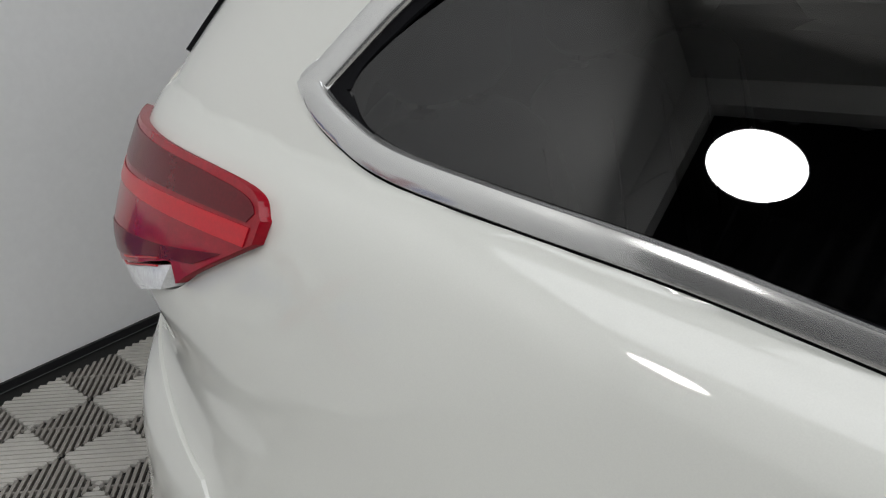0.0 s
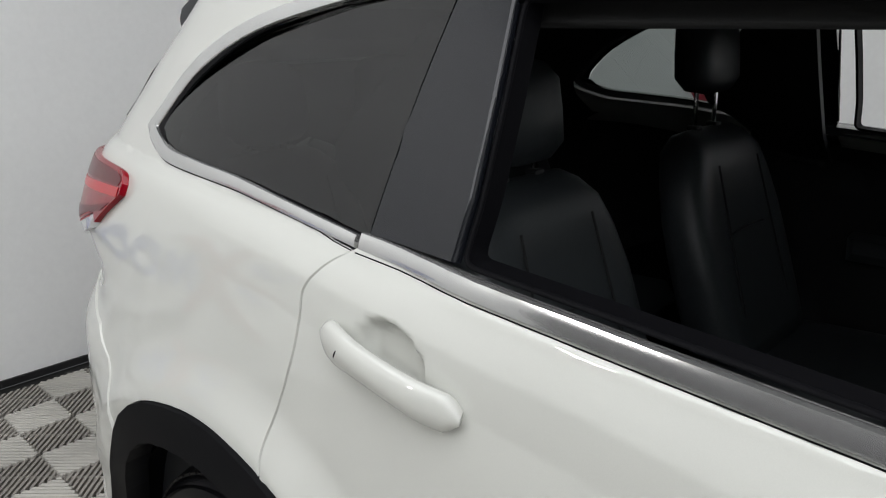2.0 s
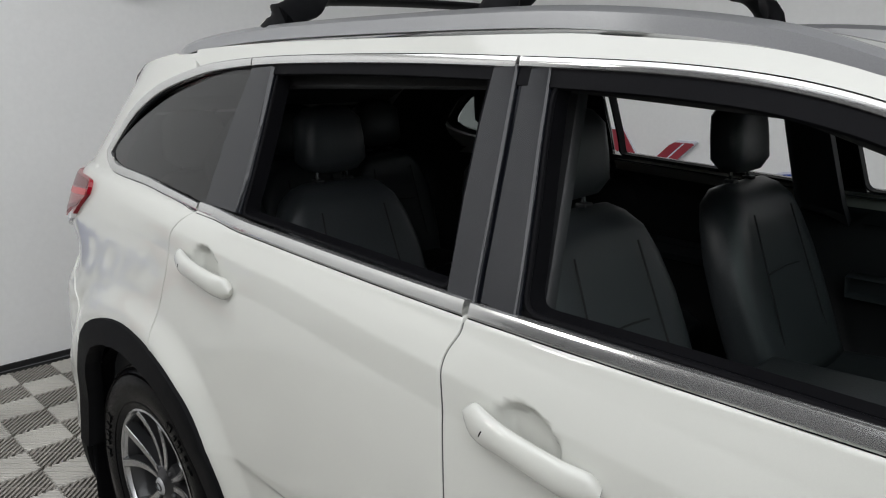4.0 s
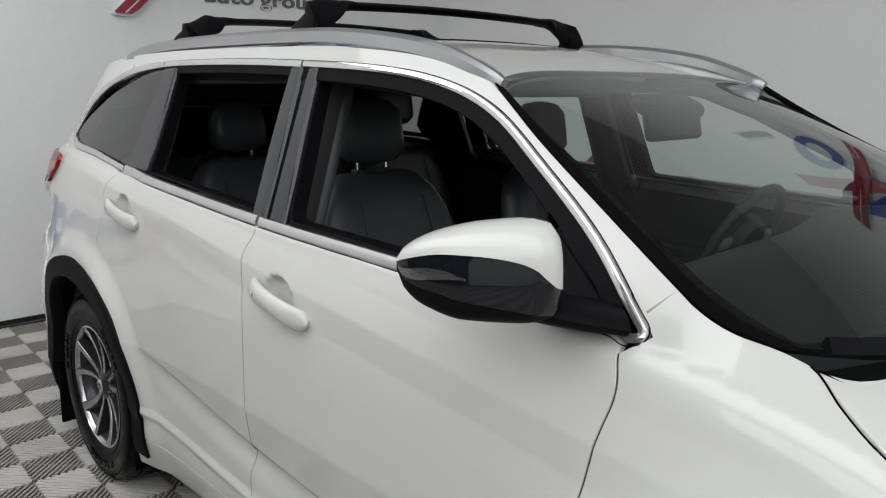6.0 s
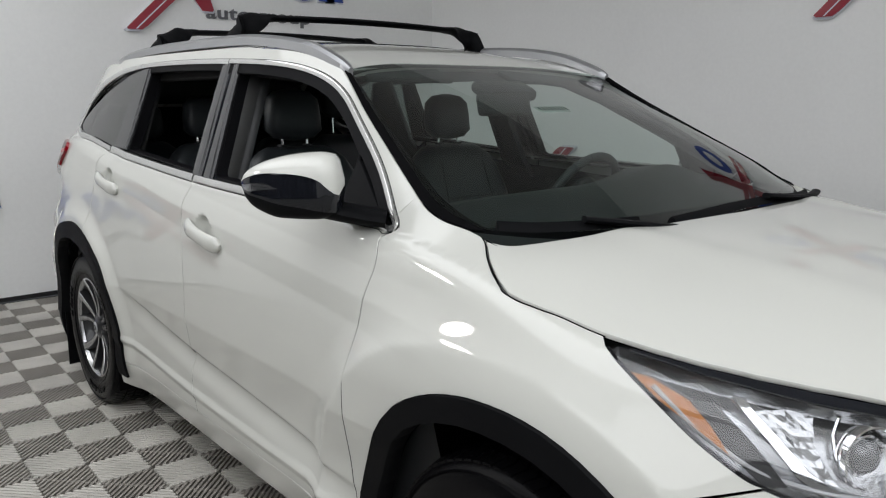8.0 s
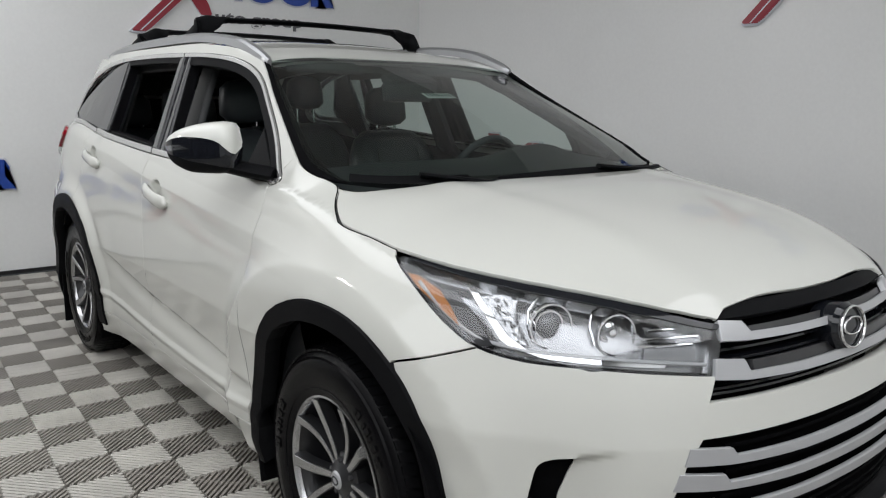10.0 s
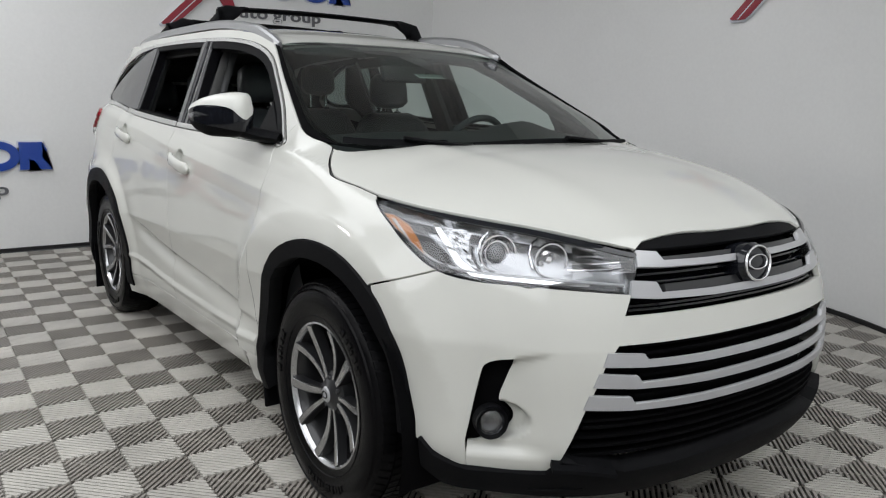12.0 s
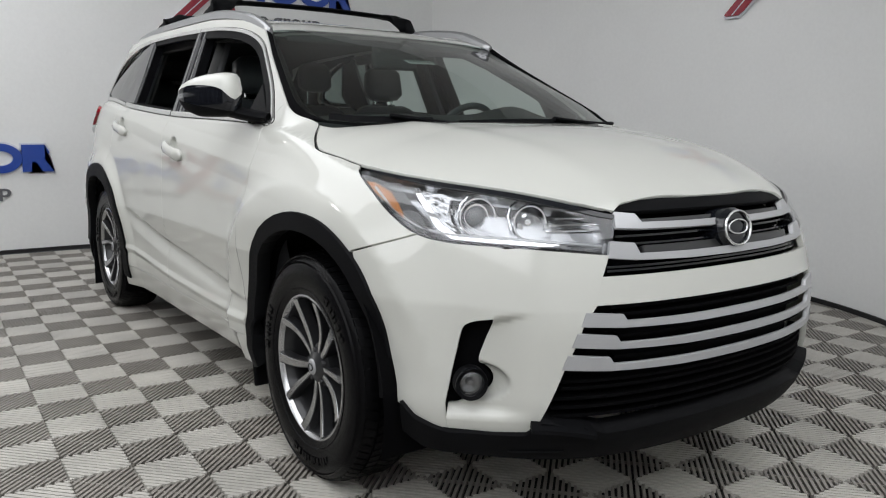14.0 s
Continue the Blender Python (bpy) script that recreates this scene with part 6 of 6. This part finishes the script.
def car_seat(at, width, label, head=0.0, high=0.55, rake=20):
    """A seat that faces forward; at: the hinge of its backrest on the floor line."""
    ob = new("car_seat")
    ob.parent, ob.location = car, at
    tagged(ob, label)
    lean = math.tan(radians(rake))
    rows = []
    for t in (0.0, 0.06, 0.2, 0.4, 0.6, 0.78, 0.9, 0.97, 1.0):
        w = width * (0.46 + 0.05 * math.sin(math.pi * min(1, t * 1.1)) - 0.13 * max(0, (t - 0.6) / 0.4) ** 2)
        thick = (0.075 + 0.025 * (1 - t)) * (1 if t < 0.9 else math.sqrt(max(0.02, 1 - ((t - 0.9) / 0.1) ** 2)))
        z = 0.30 + high * t
        rows.append(oblong(-0.02 - (z - 0.30) * lean, 0, z, thick, w * (1 if t < 0.9 else 1 - 0.25 * ((t - 0.9) / 0.1) ** 2), 0.045 * math.sin(math.pi * min(1, 0.15 + t * 0.75))))
    back = loft("backrest", rows, LEATHER, ob, angle=180)
    for y in (-0.26, 0.26):
        tube("seam", [(-0.02 - (z - 0.30) * lean + 0.066, y * width * (1.1 - 0.5 * (z - 0.3)), z) for z in np.linspace(0.34, 0.28 + high * 0.9, 10)], 0.0025, CABIN_GREY, ob, 6)
    tube("seam", [(-0.02 - (high * 0.55) * lean + 0.056, y, 0.3 + high * 0.55 - 0.02 * (y / 0.1) ** 2 * 0.3) for y in np.linspace(-0.1, 0.1, 7)], 0.0025, CABIN_GREY, ob, 6)
    rows = []
    for t in (0.0, 0.05, 0.25, 0.5, 0.75, 0.92, 0.98, 1.0):
        x = -0.06 + 0.56 * t
        w = width * (0.46 + 0.03 * math.sin(math.pi * t))
        h = 0.085 * (1 if 0.03 < t < 0.93 else 0.55)
        ringline = []
        for i in range(28):
            a = 2 * math.pi * i / 28
            k, s = math.cos(a), math.sin(a)
            y = w * math.copysign(abs(k) ** 0.5, k)
            z = h * math.copysign(abs(s) ** 0.7, s)
            if z > 0:
                z -= 0.03 * (1 - (y / w) ** 2)
            ringline.append((x, y, 0.235 + 0.03 * t + z))
        rows.append(ringline)
    loft("cushion", rows, LEATHER, ob, angle=180)
    base_z = 0.30 + high
    hx = -0.02 - high * lean
    rest = []
    for t in (0.0, 0.05, 0.2, 0.5, 0.8, 0.95, 1.0):
        k = math.sqrt(max(0.03, 1 - abs(2 * t - 1) ** 6))
        rest.append(oblong(hx - 0.01 - 0.02 * t, 0, base_z + 0.022 + head + 0.2 * t, 0.052 * k, 0.122 * k * (1.0 - 0.14 * t), 0.0, p=0.45))
    loft("headrest", rest, LEATHER, ob, angle=180)
    for y in (-0.055, 0.055):
        tube("post", [(hx - 0.01, y, base_z - 0.04), (hx - 0.015, y, base_z + 0.09 + head)], 0.006, BRIGHT, ob, 8, label="chrome headrest post")
        box("guide", (0.03, 0.03, 0.012), CABIN, ob, (hx - 0.01, y, base_z + 0.002), bevel=0.004)
    box("seat_base", (0.42, width * 0.8, 0.16), CABIN, ob, (0.2, 0, 0.08), bevel=0.02)
    return ob


car_seat((-0.12, -0.375, 0.437), 0.52, "black leather front passenger seat with grey stitching", 0.0, 0.52)
car_seat((-0.10, 0.395, 0.438), 0.52, "black leather driver seat behind the steering wheel", 0.0, 0.50)
car_seat((-1.03, -0.35, 0.407), 0.50, "black leather second-row seat by the open rear window", 0.0, 0.52, 18)
car_seat((-1.005, 0.395, 0.427), 0.50, "black leather second-row seat with its headrest raised", 0.06, 0.52, 18)
for y in (-0.42, 0.0, 0.42):
    car_seat((-1.78, y, 0.45), 0.43, "black leather third-row seat at the back of the cabin", -0.01, 0.45, 16)

box("rear_header", (0.16, 1.14, 0.14), HEADLINER, car, (-1.95, 0, 1.54), (0, -20, 0), bevel=0.03)
# console, dashboard and wheel
console = part("console", from_bm("console", block((0.75, 0.27, 0.34), 0.05, (0.28, 0, 0.62), segments=4), CABIN), car, "black centre console")
box("armrest", (0.38, 0.25, 0.07), LEATHER, console, (0.14, 0, 0.82), bevel=0.03, segments=4)
for y in (-0.035, 0.035):
    box("latch", (0.05, 0.025, 0.012), SILVER, console, (0.35, y, 0.802), bevel=0.004)
rows = []
for x, z0, z1 in ((0.80, 0.70, 1.02), (0.76, 0.78, 1.085), (0.80, 0.84, 1.135), (0.92, 0.88, 1.152), (1.08, 0.9, 1.12), (1.22, 0.9, 1.064)):
    rows.append([(x + 0.05 * (1 - abs(y) / 0.75) * (-0.6 if x < 0.85 else 0), y, z) for y, z in [(-0.74, z0)] + [(y, z1 + (0.045 * math.exp(-((y - 0.37) / 0.16) ** 2) if x < 1.0 else 0) - 0.02 * (abs(y) / 0.74) ** 4) for y in np.linspace(-0.74, 0.74, 25)] + [(0.74, z0)]])
dash = loft("dashboard", rows, CABIN, car, "black dashboard", angle=60)
box("centre_screen", (0.03, 0.24, 0.13), GLOSS_BLACK, dash, (0.735, 0, 0.93), (0, -15, 0), bevel=0.008)
for y in (-0.60, 0.60, -0.17, 0.17):
    box("air_vent", (0.03, 0.10, 0.07), GLOSS_BLACK, dash, (0.745, y, 0.95), (0, -12, 0), bevel=0.01)
wheel_root = new("steering_wheel")
wheel_root.parent = car
tagged(wheel_root, "black leather steering wheel")
tube("wheel_rim", [(0, 0.176 * math.cos(a), 0.176 * math.sin(a)) for a in np.linspace(0, 2 * math.pi, 49)[:-1]], 0.0165, LEATHER, wheel_root, 12, True, up=(1, 0, 0))
part("wheel_hub", lathe([(0, -0.035), (0.05, -0.033), (0.078, -0.02), (0.085, 0.0), (0.07, 0.03), (0, 0.03)], CABIN, "wheel_hub", 32, "x"), wheel_root)
for a in (180, 0, 270):
    y, z = math.cos(radians(a)), math.sin(radians(a))
    sweep("wheel_spoke", [(0, y * 0.06, z * 0.06), (0.004, y * 0.18, z * 0.18)], ring(0.02, 0.01, 10), SILVER if a != 270 else CABIN, wheel_root, up=(1, 0, 0))
wheel_root.matrix_basis = pose(0.49, 0.385, 1.074, 0, 25, 0)
tube("steering_column", [(0.52, 0.38, 1.035), (0.80, 0.38, 0.92)], 0.04, CABIN, car, 12)
mirror_root = part("interior_mirror", from_bm("interior_mirror", block((0.035, 0.24, 0.072), 0.014, (0.545, -0.02, 1.392), (0, -8, 0), 3), CABIN), car, "black interior mirror on the windscreen")
box("mirror_mount", (0.10, 0.25, 0.045), CABIN, mirror_root, (0.50, 0.03, 1.437), (0, 24, 0), bevel=0.02)
for side in (-1, 1):
    box("sun_visor", (0.17, 0.36, 0.02), HEADLINER, car, (0.36, 0.33 * side, 1.50), (0, 22, 0), bevel=0.009)
# paper sticker with plain bars inside the top of the screen
sv, sw = -0.035, 0.59
panel("screen_sticker", [(sv - 0.095, sw - 0.024), (sv + 0.105, sw - 0.02), (sv + 0.10, sw + 0.024), (sv - 0.10, sw + 0.02)], screen_skin, PAPER, screen, off=-0.006, flange=0, grid=(0.1, 0.1), label="small white sticker with green bars")
for i in range(8):
    v = sv - 0.085 + i * 0.0245
    panel("sticker_bar", [(v, sw - 0.013), (v + 0.014, sw - 0.013), (v + 0.014, sw + 0.013), (v, sw + 0.013)], screen_skin, INK, screen, off=-0.003, flange=0, grid=(0.1, 0.1))


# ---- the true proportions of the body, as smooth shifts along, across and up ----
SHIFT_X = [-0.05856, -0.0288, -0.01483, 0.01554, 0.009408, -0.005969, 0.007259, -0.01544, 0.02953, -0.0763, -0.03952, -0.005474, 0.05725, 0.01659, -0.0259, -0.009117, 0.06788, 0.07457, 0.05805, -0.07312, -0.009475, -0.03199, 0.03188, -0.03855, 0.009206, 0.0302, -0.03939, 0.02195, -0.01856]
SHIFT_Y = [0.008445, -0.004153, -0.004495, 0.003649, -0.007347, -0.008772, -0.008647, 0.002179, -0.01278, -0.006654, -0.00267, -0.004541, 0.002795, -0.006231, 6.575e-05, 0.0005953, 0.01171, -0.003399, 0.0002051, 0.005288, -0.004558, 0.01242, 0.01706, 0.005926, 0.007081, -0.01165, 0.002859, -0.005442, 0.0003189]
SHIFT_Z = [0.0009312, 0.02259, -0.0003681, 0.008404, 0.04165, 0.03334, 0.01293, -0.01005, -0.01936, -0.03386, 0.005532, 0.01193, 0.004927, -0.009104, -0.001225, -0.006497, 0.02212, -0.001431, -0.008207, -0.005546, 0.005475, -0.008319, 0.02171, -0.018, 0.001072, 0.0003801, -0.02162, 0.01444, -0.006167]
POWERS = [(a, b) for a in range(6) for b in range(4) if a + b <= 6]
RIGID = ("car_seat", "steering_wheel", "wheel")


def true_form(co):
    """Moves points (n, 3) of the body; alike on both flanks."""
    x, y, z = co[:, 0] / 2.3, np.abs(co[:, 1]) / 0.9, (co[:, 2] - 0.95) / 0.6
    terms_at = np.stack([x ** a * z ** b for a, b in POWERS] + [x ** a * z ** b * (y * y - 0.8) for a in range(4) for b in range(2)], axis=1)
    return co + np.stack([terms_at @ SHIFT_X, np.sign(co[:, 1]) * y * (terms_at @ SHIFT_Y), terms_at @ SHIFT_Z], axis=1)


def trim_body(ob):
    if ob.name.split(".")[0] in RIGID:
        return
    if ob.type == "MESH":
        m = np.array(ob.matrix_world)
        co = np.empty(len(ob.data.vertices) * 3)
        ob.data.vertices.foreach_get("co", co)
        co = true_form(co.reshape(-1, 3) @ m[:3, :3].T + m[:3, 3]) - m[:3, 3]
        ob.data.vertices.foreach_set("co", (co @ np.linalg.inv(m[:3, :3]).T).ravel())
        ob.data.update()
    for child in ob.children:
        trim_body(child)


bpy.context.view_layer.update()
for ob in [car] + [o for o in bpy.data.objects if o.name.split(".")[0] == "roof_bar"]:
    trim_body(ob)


# ---- floor tiles: four squares of ribs each, turned about in a chequer ----
PITCH, RIB, RIB_WIDE, SQUARE = 0.0197, 0.0102, 0.0152, 0.195
LAID, ORIGIN = radians(-1.21), Vector((0.0785, 0.0022))


def tile_parts():
    verts, faces, tones = [], [], []

    def rib(a, b, w, low, high, tone):
        d = (b - a).normalized()
        n = Vector((-d.y, d.x)) * w / 2
        s = len(verts)
        for z, k in ((low, 1.08), (high, 1.0)):
            for p in (a - n * k, b - n * k, b + n * k, a + n * k):
                verts.append((p.x, p.y, z))
        tones.extend([tone] * 5)
        faces.extend([[s + 4, s + 5, s + 6, s + 7], [s, s + 1, s + 5, s + 4], [s + 1, s + 2, s + 6, s + 5], [s + 2, s + 3, s + 7, s + 6], [s + 3, s, s + 4, s + 7]])

    for i in (0, 1):
        for j in (0, 1):
            corner_at = Vector((i * SQUARE, j * SQUARE))
            c = corner_at + Vector((SQUARE, SQUARE)) / 2
            along = Vector((1, -1)).normalized() if (i + j) % 2 == 0 else Vector((1, 1)).normalized()
            # tone 1 squares carry their shade in a darker colour and thinner ribs
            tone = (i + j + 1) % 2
            side_way = Vector((-along.y, along.x))
            half = SQUARE / math.sqrt(2)
            k = -half + PITCH * 0.5
            while k < half:
                reach = half - abs(k) - 0.001
                if reach > 0.004:
                    m = c + side_way * k
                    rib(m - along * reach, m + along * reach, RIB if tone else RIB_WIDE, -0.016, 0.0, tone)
                k += PITCH
            rib(c - side_way * (half - 0.004), c + side_way * (half - 0.004), 0.005, -0.016, -0.002, tone)
    return verts, faces, tones


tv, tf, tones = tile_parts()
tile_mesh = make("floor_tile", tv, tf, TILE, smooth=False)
tile_mesh.materials.append(TILE_SHADED)
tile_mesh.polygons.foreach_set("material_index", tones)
tile_turn = Matrix.Rotation(LAID, 2)
spots = []
for i in range(-10, 20):
    for j in range(-14, 9):
        p = ORIGIN + tile_turn @ Vector(((2 * i + 1) * SQUARE, 2 * j * SQUARE))
        if WALL_X - 0.4 < p.x < ROOM_X - 0.3 and RIGHT_Y - 0.05 < p.y < WALL_Y + 0.05:
            spots.append((p.x, p.y))
near_spots = [p for p in spots if -4.2 < p[0] < 3.2 and -2.2 < p[1] < 2.4][:300]
for x, y in near_spots:
    ob = part("floor_tile", tile_mesh, floor)
    ob.location, ob.rotation_euler = (x, y, 0), (0, 0, LAID)
rest_spots = [p for p in spots if p not in near_spots]
base_v = np.array(tv) @ np.array(Matrix.Rotation(LAID, 3, 'Z')).T
all_v = np.concatenate([base_v + (x, y, 0) for x, y in rest_spots])
all_f = [[k + n * len(tv) for k in f] for n in range(len(rest_spots)) for f in tf]
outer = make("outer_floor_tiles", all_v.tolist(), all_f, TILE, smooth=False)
outer.materials.append(TILE_SHADED)
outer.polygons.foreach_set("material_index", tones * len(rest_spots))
part("outer_floor_tiles", outer, floor, kind="stuff")
